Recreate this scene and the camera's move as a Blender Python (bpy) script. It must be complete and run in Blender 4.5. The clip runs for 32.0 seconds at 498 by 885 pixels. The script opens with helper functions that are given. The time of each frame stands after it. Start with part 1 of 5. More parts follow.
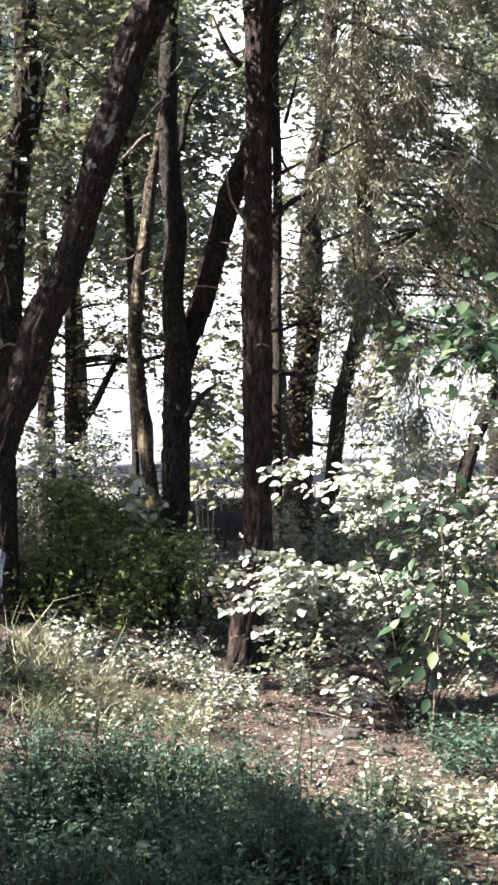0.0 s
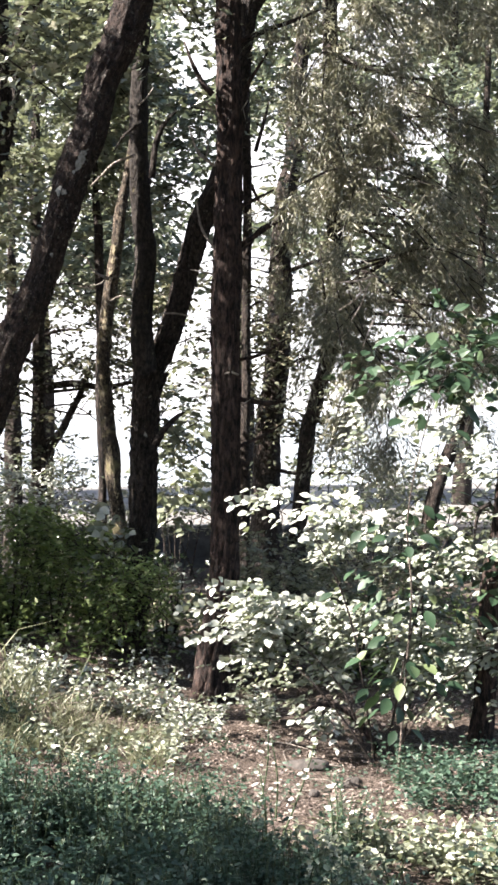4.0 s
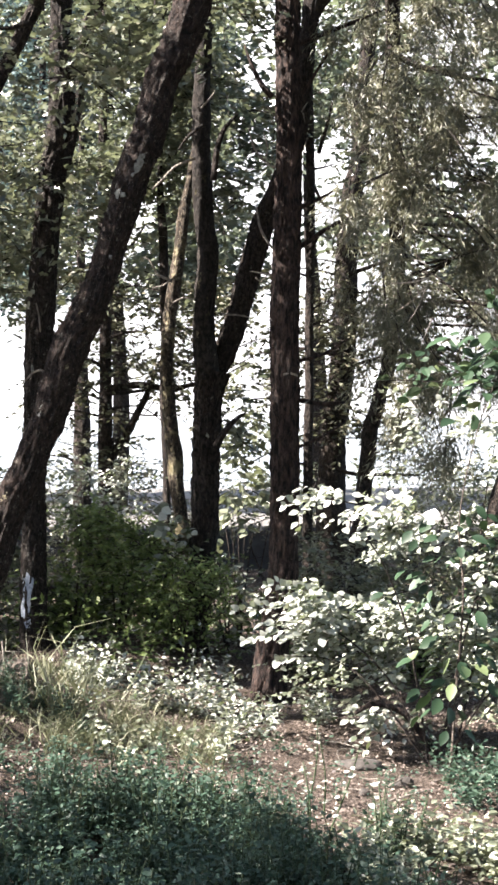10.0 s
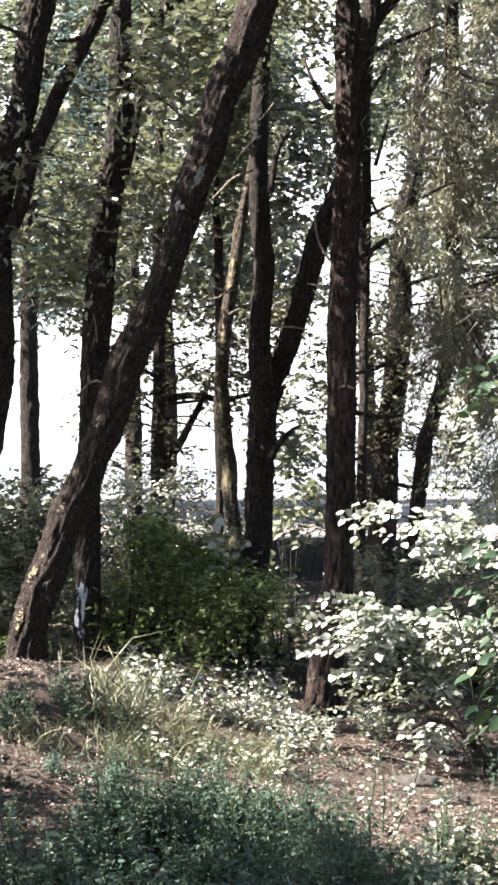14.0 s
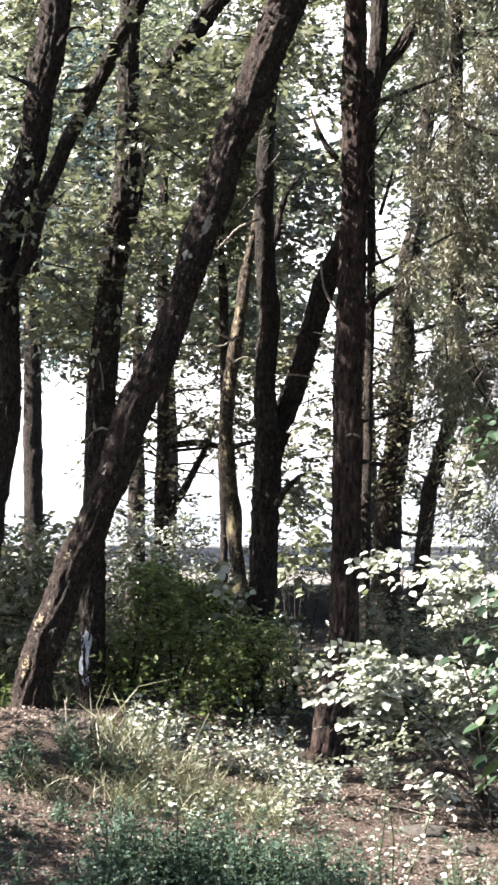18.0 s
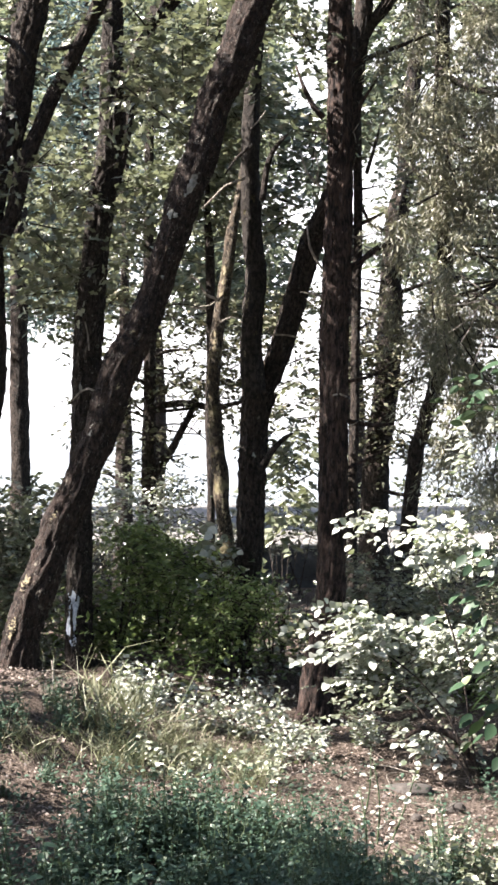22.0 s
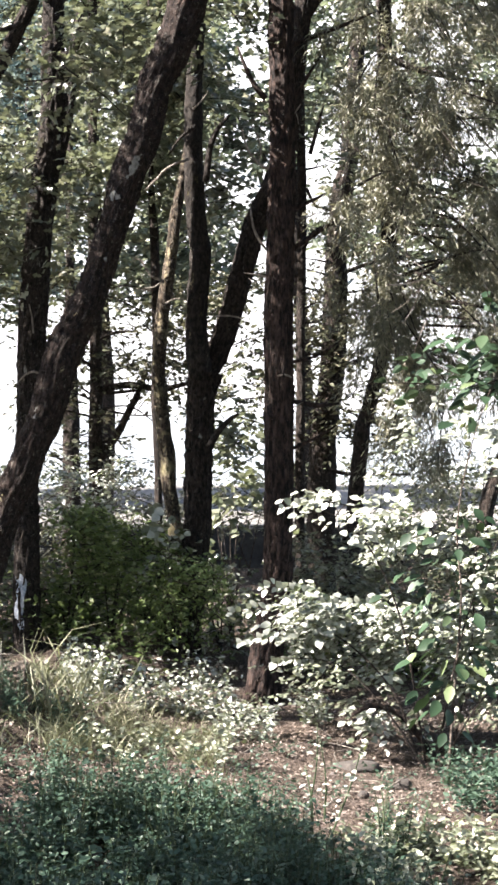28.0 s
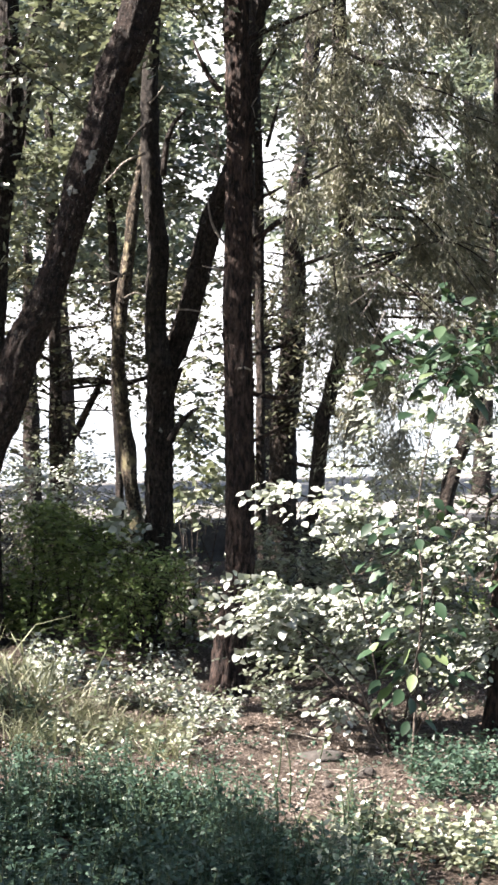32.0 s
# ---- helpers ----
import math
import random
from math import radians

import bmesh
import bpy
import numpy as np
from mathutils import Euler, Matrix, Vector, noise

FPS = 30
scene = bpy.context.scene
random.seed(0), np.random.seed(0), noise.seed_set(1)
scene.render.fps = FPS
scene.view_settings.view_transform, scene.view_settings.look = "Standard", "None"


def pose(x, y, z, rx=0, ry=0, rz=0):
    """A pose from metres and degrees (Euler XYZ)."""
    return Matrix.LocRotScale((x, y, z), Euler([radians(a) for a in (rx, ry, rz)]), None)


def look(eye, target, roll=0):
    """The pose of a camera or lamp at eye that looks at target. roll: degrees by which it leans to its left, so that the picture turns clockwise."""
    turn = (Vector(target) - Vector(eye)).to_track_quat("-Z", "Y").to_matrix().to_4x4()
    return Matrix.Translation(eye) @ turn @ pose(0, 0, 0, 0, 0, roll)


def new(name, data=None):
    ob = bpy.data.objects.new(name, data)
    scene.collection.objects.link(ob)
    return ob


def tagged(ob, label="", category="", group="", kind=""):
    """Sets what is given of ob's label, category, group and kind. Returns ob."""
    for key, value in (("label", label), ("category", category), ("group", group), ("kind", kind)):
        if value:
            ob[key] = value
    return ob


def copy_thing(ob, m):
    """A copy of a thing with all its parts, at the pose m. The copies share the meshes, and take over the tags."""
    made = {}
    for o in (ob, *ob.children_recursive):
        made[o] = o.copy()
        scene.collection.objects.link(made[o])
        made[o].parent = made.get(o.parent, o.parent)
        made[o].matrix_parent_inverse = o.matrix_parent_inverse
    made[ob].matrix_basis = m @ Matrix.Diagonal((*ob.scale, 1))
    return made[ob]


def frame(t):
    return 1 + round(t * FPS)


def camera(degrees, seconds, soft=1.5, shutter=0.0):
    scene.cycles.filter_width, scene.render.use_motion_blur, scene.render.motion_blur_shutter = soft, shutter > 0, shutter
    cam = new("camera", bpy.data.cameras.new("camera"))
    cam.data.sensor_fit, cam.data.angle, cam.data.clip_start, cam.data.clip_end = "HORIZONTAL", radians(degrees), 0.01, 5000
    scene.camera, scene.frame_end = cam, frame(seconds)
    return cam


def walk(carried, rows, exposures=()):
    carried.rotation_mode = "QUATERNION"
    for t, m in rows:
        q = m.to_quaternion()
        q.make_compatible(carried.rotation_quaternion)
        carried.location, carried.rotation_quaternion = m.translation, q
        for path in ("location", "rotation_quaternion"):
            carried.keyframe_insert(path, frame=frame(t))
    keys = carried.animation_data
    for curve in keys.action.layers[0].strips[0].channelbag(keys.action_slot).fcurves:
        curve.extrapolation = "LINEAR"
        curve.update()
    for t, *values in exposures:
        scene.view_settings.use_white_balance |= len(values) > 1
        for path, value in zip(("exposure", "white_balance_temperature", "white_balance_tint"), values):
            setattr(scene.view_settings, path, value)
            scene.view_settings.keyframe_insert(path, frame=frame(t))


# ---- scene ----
cam = camera(17.9, 32.0, soft=2.8)
PATH = [
    (0, (-0.028, 0.018, 1.542), (0.102, 2.012, 1.473), -0.9),
    (0.5, (-0.03, 0.006, 1.554), (0.109, 2.0, 1.486), -0.9),
    (1, (-0.024, 0.002, 1.554), (0.123, 1.995, 1.491), -0.9),
    (1.5, (-0.013, 0.012, 1.547), (0.145, 2.005, 1.492), -0.7),
    (2, (-0.01, 0.002, 1.546), (0.155, 1.995, 1.498), -0.6),
    (2.5, (-0.005, 0.01, 1.559), (0.165, 2.002, 1.516), -0.6),
    (4.5, (-0.038, 0.06, 1.561), (0.13, 2.052, 1.524), -0.2),
    (5, (0.1, 0.006, 1.549), (0.216, 2.002, 1.504), 0.1),
    (5.5, (0.184, 0.002, 1.548), (0.289, 1.999, 1.496), 0.3),
    (6, (0.129, -0.009, 1.553), (0.245, 1.987, 1.49), 0.2),
    (6.5, (0.115, -0.011, 1.56), (0.236, 1.984, 1.493), 0.1),
    (7, (0.118, -0.006, 1.559), (0.234, 1.99, 1.497), 0.1),
    (7.5, (0.126, 0.003, 1.557), (0.232, 1.999, 1.502), -0.0),
    (8, (0.124, 0.004, 1.553), (0.217, 2.001, 1.504), -0.0),
    (8.5, (0.127, 0.001, 1.557), (0.211, 1.998, 1.513), -0.1),
    (9, (0.124, 0.007, 1.544), (0.202, 2.005, 1.506), -0.2),
    (9.5, (0.12, 0.003, 1.548), (0.191, 2.001, 1.51), -0.2),
    (10, (0.12, -0.004, 1.545), (0.189, 1.994, 1.512), -0.3),
    (10.5, (0.123, -0.01, 1.55), (0.192, 1.989, 1.522), -0.3),
    (11, (0.122, -0.001, 1.548), (0.191, 1.998, 1.524), -0.4),
    (11.5, (0.126, -0.003, 1.546), (0.193, 1.996, 1.527), -0.4),
    (12, (0.13, -0.005, 1.55), (0.194, 1.994, 1.532), -0.4),
    (12.5, (0.133, -0.003, 1.545), (0.189, 1.996, 1.528), -0.4),
    (13, (0.121, -0.002, 1.547), (0.162, 1.998, 1.53), -0.5),
    (13.5, (0.074, 0.001, 1.563), (0.086, 2.001, 1.537), 0.2),
    (15.5, (-0.02, 0.005, 1.589), (0.017, 2.005, 1.588), 0.4),
    (16, (-0.024, 0.006, 1.604), (0.02, 2.005, 1.607), 0.4),
    (16.5, (-0.025, -0.005, 1.591), (0.023, 1.994, 1.606), 0.4),
    (17, (-0.023, -0.005, 1.59), (0.024, 1.995, 1.613), 0.4),
    (17.5, (-0.03, -0.001, 1.589), (0.004, 1.998, 1.618), 0.4),
    (18, (-0.025, -0.012, 1.582), (-0.008, 1.988, 1.618), 0.4),
    (18.5, (-0.028, 0.01, 1.598), (-0.02, 2.01, 1.633), 0.4),
    (19, (-0.019, 0.007, 1.588), (-0.015, 2.007, 1.621), 0.4),
    (19.5, (-0.032, 0.011, 1.57), (-0.025, 2.01, 1.601), 0.3),
    (20, (-0.024, 0.018, 1.585), (-0.011, 2.018, 1.606), 0.3),
    (20.5, (-0.013, 0.013, 1.588), (-0.001, 2.013, 1.596), 0.3),
    (21, (-0.003, 0.011, 1.571), (0.013, 2.011, 1.57), 0.3),
    (21.5, (-0.018, -0.026, 1.574), (0.01, 1.974, 1.562), 0.2),
    (22, (-0.006, 0.008, 1.582), (0.025, 2.007, 1.568), 0.2),
    (22.5, (0.001, -0.003, 1.584), (0.034, 1.997, 1.567), 0.2),
    (23, (-0.002, 0.011, 1.581), (0.035, 2.011, 1.565), 0.2),
    (23.5, (-0.008, 0.014, 1.575), (0.03, 2.014, 1.557), 0.2),
    (24, (-0.006, 0.012, 1.582), (0.034, 2.011, 1.56), 0.1),
    (24.5, (0.002, 0.01, 1.564), (0.045, 2.01, 1.542), 0.0),
    (25, (0.006, 0.024, 1.568), (0.055, 2.023, 1.539), -0.1),
    (25.5, (0.004, 0.014, 1.571), (0.06, 2.013, 1.543), -0.1),
    (27.5, (0.012, -0.004, 1.586), (0.099, 1.994, 1.542), -0.2),
    (28, (0.029, -0.01, 1.587), (0.122, 1.987, 1.548), -0.4),
    (28.5, (0.027, -0.003, 1.59), (0.129, 1.994, 1.555), -0.5),
    (29, (0.024, 0.015, 1.584), (0.136, 2.012, 1.553), -0.6),
    (29.5, (0.012, 0.005, 1.567), (0.132, 2.001, 1.541), -0.7),
    (30, (-0.001, -0.012, 1.556), (0.127, 1.984, 1.528), -0.8),
    (30.5, (0.014, -0.004, 1.562), (0.143, 1.992, 1.528), -0.8),
    (31, (0.025, -0.013, 1.557), (0.156, 1.982, 1.519), -0.8),
    (31.5, (0.039, -0.016, 1.573), (0.173, 1.979, 1.524), -0.9),
    (32, (0.026, -0.037, 1.579), (0.169, 1.958, 1.532), -1.1),
]
walk(cam, [(t, look(eye, target, roll)) for t, eye, target, roll in PATH], [(0.0, 2.89, 6620, 15), (32.0, 2.89, 6620, 15)])

# ---- light ----
SUN = Vector((-0.72, -0.13, 0.64)).normalized()
world = bpy.data.worlds.new("sky")
scene.world = world
world.use_nodes = True
wn = world.node_tree.nodes
sky = wn.new("ShaderNodeTexSky")
sky.sky_type = "NISHITA"
sky.sun_disc = False
sky.sun_elevation = math.asin(SUN.z)
sky.sun_rotation = math.atan2(SUN.x, SUN.y)
wn["Background"].inputs[1].default_value = 0.05
world.node_tree.links.new(sky.outputs[0], wn["Background"].inputs[0])
lamp = bpy.data.lights.new("sun", "SUN")
lamp.energy, lamp.angle, lamp.color = 5.0, radians(0.55), (1.0, 0.95, 0.88)
sun = new("sun", lamp)
sun.matrix_world = look(SUN * 60, (0, 0, 0))

# ---- materials ----


def material(name):
    m = bpy.data.materials.new(name)
    m.use_nodes = True
    t = m.node_tree
    return m, t.nodes, t.links, t.nodes["Principled BSDF"]


def ramp(nodes, links, source, stops):
    r = nodes.new("ShaderNodeValToRGB")
    while len(r.color_ramp.elements) < len(stops):
        r.color_ramp.elements.new(0.5)
    for e, (p, c) in zip(r.color_ramp.elements, stops):
        e.position, e.color = p, (*c, 1)
    links.new(source, r.inputs[0])
    return r.outputs[0]


def mixed(nodes, links, fac, a, b, mode="MIX"):
    m = nodes.new("ShaderNodeMix")
    m.data_type, m.blend_type = "RGBA", mode
    for sock, v in ((m.inputs[0], fac), (m.inputs[6], a), (m.inputs[7], b)):
        if isinstance(v, (float, int)):
            sock.default_value = v
        elif isinstance(v, tuple):
            sock.default_value = (*v, 1)
        else:
            links.new(v, sock)
    return m.outputs[2]


def noise_at(nodes, links, scale, detail=4.0, rough=0.6, stretch=(1, 1, 1), kind="ShaderNodeTexNoise"):
    c = nodes.new("ShaderNodeTexCoord")
    mp = nodes.new("ShaderNodeMapping")
    mp.inputs["Scale"].default_value = stretch
    links.new(c.outputs["Object"], mp.inputs[0])
    n = nodes.new(kind)
    n.inputs["Scale"].default_value = scale
    if kind == "ShaderNodeTexNoise":
        n.inputs["Detail"].default_value, n.inputs["Roughness"].default_value = detail, rough
    links.new(mp.outputs[0], n.inputs["Vector"])
    return n


def bump(nodes, links, bsdf, height, strength, distance):
    b = nodes.new("ShaderNodeBump")
    b.inputs["Strength"].default_value, b.inputs["Distance"].default_value = strength, distance
    links.new(height, b.inputs["Height"])
    links.new(b.outputs[0], bsdf.inputs["Normal"])


def bark(name, dark, light, lichen, lichen_from, moss=None, moss_from=0.6, scale=44, stretch=0.55):
    """Furrowed bark with lichen flecks and, where given, moss."""
    m, n, l, p = material(name)
    fur = noise_at(n, l, scale, 7, 0.7, (1, 1, stretch))
    c = ramp(n, l, fur.outputs[0], [(0.42, dark), (0.6, light)])
    big = noise_at(n, l, 5, 5, 0.7)
    c = mixed(n, l, 0.75, c, ramp(n, l, big.outputs[0], [(0.32, (0.3, 0.28, 0.27)), (0.66, (1.0, 1.0, 1.0))]), "MULTIPLY")
    for sc, more in ((11, 0.01), (38, 0.0), (95, 0.0)):
        spot = noise_at(n, l, sc, 6, 0.75, (1, 1, 0.75))
        f = ramp(n, l, spot.outputs[0], [(lichen_from + more, (0, 0, 0)), (lichen_from + more + 0.07, (0.85, 0.85, 0.85))])
        c = mixed(n, l, f, c, lichen)
    if moss:
        ms = noise_at(n, l, 4, 6, 0.75)
        f = ramp(n, l, ms.outputs[0], [(moss_from - 0.05, (0, 0, 0)), (moss_from + 0.06, (1, 1, 1))])
        c = mixed(n, l, f, c, moss)
    l.new(c, p.inputs["Base Color"])
    p.inputs["Roughness"].default_value = 0.85
    p.inputs["Specular IOR Level"].default_value = 0.25
    bump(n, l, p, fur.outputs[0], 1.0, 0.06)
    return m


def leaf_material(name, dark, light, odd, through_light, gloss=0.35, amount=0.45):
    """Leaf with two-sided colour: reflects some light and lets some through; tone varies from leaf to leaf."""
    m, n, l, p = material(name)
    g = n.new("ShaderNodeNewGeometry")
    o = n.new("ShaderNodeObjectInfo")
    a = n.new("ShaderNodeMath")
    a.operation = "ADD"
    l.new(g.outputs["Random Per Island"], a.inputs[0])
    l.new(o.outputs["Random"], a.inputs[1])
    fr = n.new("ShaderNodeMath")
    fr.operation = "FRACT"
    l.new(a.outputs[0], fr.inputs[0])
    c = ramp(n, l, fr.outputs[0], [(0.0, dark), (0.55, light), (0.9, light), (0.97, odd)])
    v = noise_at(n, l, 60, 3, 0.6)
    c = mixed(n, l, 0.4, c, ramp(n, l, v.outputs[0], [(0.3, (0.6, 0.62, 0.6)), (0.7, (1, 1, 1))]), "MULTIPLY")
    l.new(c, p.inputs["Base Color"])
    p.inputs["Roughness"].default_value = gloss
    p.inputs["Specular IOR Level"].default_value = 0.8 if gloss < 0.45 else 0.3
    tr = n.new("ShaderNodeBsdfTranslucent")
    l.new(mixed(n, l, 0.55, c, through_light), tr.inputs["Color"])
    mx = n.new("ShaderNodeMixShader")
    mx.inputs[0].default_value = amount
    l.new(p.outputs[0], mx.inputs[1])
    l.new(tr.outputs[0], mx.inputs[2])
    l.new(mx.outputs[0], n["Material Output"].inputs[0])
    return m


BARK_OAK = bark("oak bark", (0.008, 0.0055, 0.0045), (0.066, 0.05, 0.04), (0.19, 0.18, 0.155), 0.62)
BARK_LICHEN = bark("bark with lichen", (0.008, 0.0055, 0.0045), (0.056, 0.044, 0.036), (0.2, 0.19, 0.165), 0.6)
BARK_MOSS = bark("mossy bark", (0.008, 0.006, 0.005), (0.05, 0.041, 0.033), (0.3, 0.28, 0.2), 0.66, (0.17, 0.15, 0.07), 0.66)
# Mossy bark lightened in colour for sunlight that does not reach the trunk
BARK_SUNLIT = bark("mossy bark, sunlit tone", (0.014, 0.011, 0.008), (0.13, 0.1, 0.07), (0.4, 0.37, 0.29), 0.6, (0.2, 0.175, 0.095), 0.57)
BARK_PINE = bark("reddish pine bark", (0.008, 0.0055, 0.005), (0.088, 0.058, 0.047), (0.22, 0.17, 0.145), 0.65, scale=36, stretch=0.36)
BARK_RED = bark("red-brown oak bark", (0.009, 0.0055, 0.0045), (0.056, 0.038, 0.03), (0.2, 0.185, 0.155), 0.6)
TWIG = bark("bare grey twig", (0.22, 0.19, 0.16), (0.5, 0.45, 0.39), (0.6, 0.56, 0.5), 0.62)
LEAF_OAK = leaf_material("oak leaf", (0.035, 0.046, 0.024), (0.125, 0.138, 0.088), (0.28, 0.27, 0.19), (0.21, 0.235, 0.12), 0.3, 0.3)
# Whitish light tone puts the glare of direct sun into the leaf colour
LEAF_SUNLIT = leaf_material("shrub leaf, sunlit tone", (0.035, 0.05, 0.022), (0.35, 0.365, 0.32), (0.5, 0.5, 0.47), (0.3, 0.36, 0.12), 0.26, 0.18)
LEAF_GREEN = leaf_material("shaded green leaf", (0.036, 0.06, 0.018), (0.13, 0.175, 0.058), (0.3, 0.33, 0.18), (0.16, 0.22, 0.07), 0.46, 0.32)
# Very dark green: the shade on these leaves is put into their colour
LEAF_SHADE_SAPLING = leaf_material("sapling leaf, shade tone", (0.012, 0.028, 0.014), (0.028, 0.055, 0.028), (0.1, 0.13, 0.06), (0.05, 0.085, 0.025), 0.5, 0.15)
# Dark bluish green: sky-lit shade is put into the weed colour
LEAF_SHADE_WEED = leaf_material("weed leaf, shade tone", (0.014, 0.032, 0.021), (0.047, 0.083, 0.055), (0.17, 0.2, 0.15), (0.09, 0.145, 0.075), 0.5, 0.22)
LEAF_CEDAR = leaf_material("cedar frond", (0.028, 0.029, 0.016), (0.145, 0.146, 0.088), (0.44, 0.42, 0.33), (0.2, 0.19, 0.1), 0.42, 0.25)
LEAF_FAR = leaf_material("far leaf", (0.04, 0.056, 0.036), (0.12, 0.142, 0.095), (0.26, 0.26, 0.19), (0.2, 0.24, 0.13), 0.32, 0.38)
# Near-black tone paints these sprays as silhouettes against the bright lake
LEAF_SILHOUETTE = leaf_material("juniper spray, silhouette tone", (0.014, 0.017, 0.01), (0.1, 0.105, 0.065), (0.3, 0.27, 0.19), (0.12, 0.12, 0.05), 0.5, 0.15)
LEAF_SPRUCE = leaf_material("bluish spruce spray", (0.04, 0.07, 0.07), (0.12, 0.175, 0.17), (0.22, 0.27, 0.25), (0.14, 0.2, 0.18), 0.5, 0.2)
# Paler counterpart whose tone carries the sunlight on low leaves
LEAF_LIT_LOW = leaf_material("low leaf, sunlit tone", (0.05, 0.065, 0.037), (0.21, 0.225, 0.16), (0.48, 0.46, 0.38), (0.27, 0.31, 0.11), 0.34, 0.2)
GRASS = leaf_material("grass blade", (0.05, 0.06, 0.03), (0.155, 0.158, 0.1), (0.4, 0.37, 0.27), (0.26, 0.28, 0.12), 0.5, 0.22)
LITTER = leaf_material("dry leaf", (0.045, 0.034, 0.029), (0.2, 0.16, 0.138), (0.36, 0.31, 0.27), (0.15, 0.1, 0.07), 0.6, 0.12)
STALK = leaf_material("green stalk", (0.025, 0.04, 0.018), (0.045, 0.065, 0.03), (0.08, 0.08, 0.04), (0.05, 0.07, 0.03), 0.5, 0.1)


def soil():
    m, n, l, p = material("leaf mould soil")
    a = noise_at(n, l, 55, 8, 0.75)
    c = ramp(n, l, a.outputs[0], [(0.36, (0.024, 0.02, 0.017)), (0.52, (0.105, 0.086, 0.074)), (0.68, (0.28, 0.235, 0.205))])
    b = noise_at(n, l, 1.3, 4, 0.6)
    c = mixed(n, l, 0.7, c, ramp(n, l, b.outputs[0], [(0.35, (0.55, 0.5, 0.42)), (0.65, (1, 0.95, 0.9))]), "MULTIPLY")
    l.new(c, p.inputs["Base Color"])
    p.inputs["Roughness"].default_value = 1.0
    p.inputs["Specular IOR Level"].default_value = 0.1
    bump(n, l, p, a.outputs[0], 1.0, 0.03)
    return m


def mineral(name, dark, light, scale, rough=0.9):
    m, n, l, p = material(name)
    a = noise_at(n, l, scale, 6, 0.65)
    c = ramp(n, l, a.outputs[0], [(0.3, dark), (0.7, light)])
    b = noise_at(n, l, scale / 12, 3, 0.6)
    c = mixed(n, l, 0.5, c, ramp(n, l, b.outputs[0], [(0.35, (0.6, 0.6, 0.6)), (0.65, (1, 1, 1))]), "MULTIPLY")
    l.new(c, p.inputs["Base Color"])
    p.inputs["Roughness"].default_value = rough
    bump(n, l, p, a.outputs[0], 0.7, 0.02)
    return m


SOIL = soil()
GRAVEL = mineral("grey gravel", (0.05, 0.047, 0.043), (0.21, 0.2, 0.185), 5)
STONE = mineral("weathered stone", (0.022, 0.019, 0.016), (0.07, 0.06, 0.052), 30)
KERB = mineral("dark wall stone", (0.02, 0.02, 0.02), (0.06, 0.06, 0.065), 6)
PAINT = mineral("flaking pale paint", (0.12, 0.14, 0.18), (0.46, 0.5, 0.56), 55)
# Moss whose bright tone also carries the sunlit flecks on the trunks
LIT_MOSS = mineral("dry ochre moss, painted as if sunlit", (0.08, 0.065, 0.038), (0.3, 0.255, 0.16), 60)
LICHEN = mineral("pale lichen", (0.07, 0.068, 0.06), (0.3, 0.3, 0.27), 40)
WOOD = bark("rotten log wood", (0.05, 0.04, 0.033), (0.22, 0.18, 0.15), (0.32, 0.3, 0.27), 0.66)


def lake():
    m, n, l, p = material("lake water")
    p.inputs["Base Color"].default_value = (0.05, 0.08, 0.1, 1)
    p.inputs["Roughness"].default_value = 0.18
    a = noise_at(n, l, 0.9, 4, 0.6, (0.3, 1, 1))
    bump(n, l, p, a.outputs[0], 0.25, 0.1)
    return m


WATER = lake()

# ---- mesh helpers ----
rng = np.random.default_rng(7)


def mesh(name, verts, faces, mat, smooth=False):
    """A mesh from arrays; faces all of one size."""
    verts, faces = np.asarray(verts, np.float32), np.asarray(faces, np.int32)
    me = bpy.data.meshes.new(name)
    k = faces.shape[1]
    me.vertices.add(len(verts))
    me.vertices.foreach_set("co", verts.ravel())
    me.loops.add(faces.size)
    me.loops.foreach_set("vertex_index", faces.ravel())
    me.polygons.add(len(faces))
    me.polygons.foreach_set("loop_start", np.arange(0, faces.size, k, dtype=np.int32))
    me.polygons.foreach_set("use_smooth", np.full(len(faces), smooth))
    me.update(calc_edges=True)
    me.materials.append(mat)
    return me


def part(name, me, parent, label="", kind=""):
    ob = new(name, me)
    ob.parent = parent
    if not parent.parent:
        ob.matrix_parent_inverse = Matrix.Translation(-parent.location)
    return tagged(ob, label, kind=kind)


def thing(name, base, label, category, group="", kind=""):
    ob = new(name)
    ob.location = base
    ob.empty_display_size = 0.1
    return tagged(ob, label, category, group, kind)


def spline(points, step):
    """Catmull-Rom through rows of (x, y, z, r)."""
    p = np.array(points, float)
    p = np.vstack([2 * p[0] - p[1], p, 2 * p[-1] - p[-2]])
    out = []
    for i in range(1, len(p) - 2):
        a, b, c, d = p[i - 1:i + 3]
        n = max(2, int(np.linalg.norm(c[:3] - b[:3]) / step))
        for t in np.arange(n) / n:
            out.append(0.5 * (2 * b + (c - a) * t + (2 * a - 5 * b + 4 * c - d) * t * t + (3 * b - a - 3 * c + d) * t ** 3))
    out.append(p[-2])
    return np.array(out)


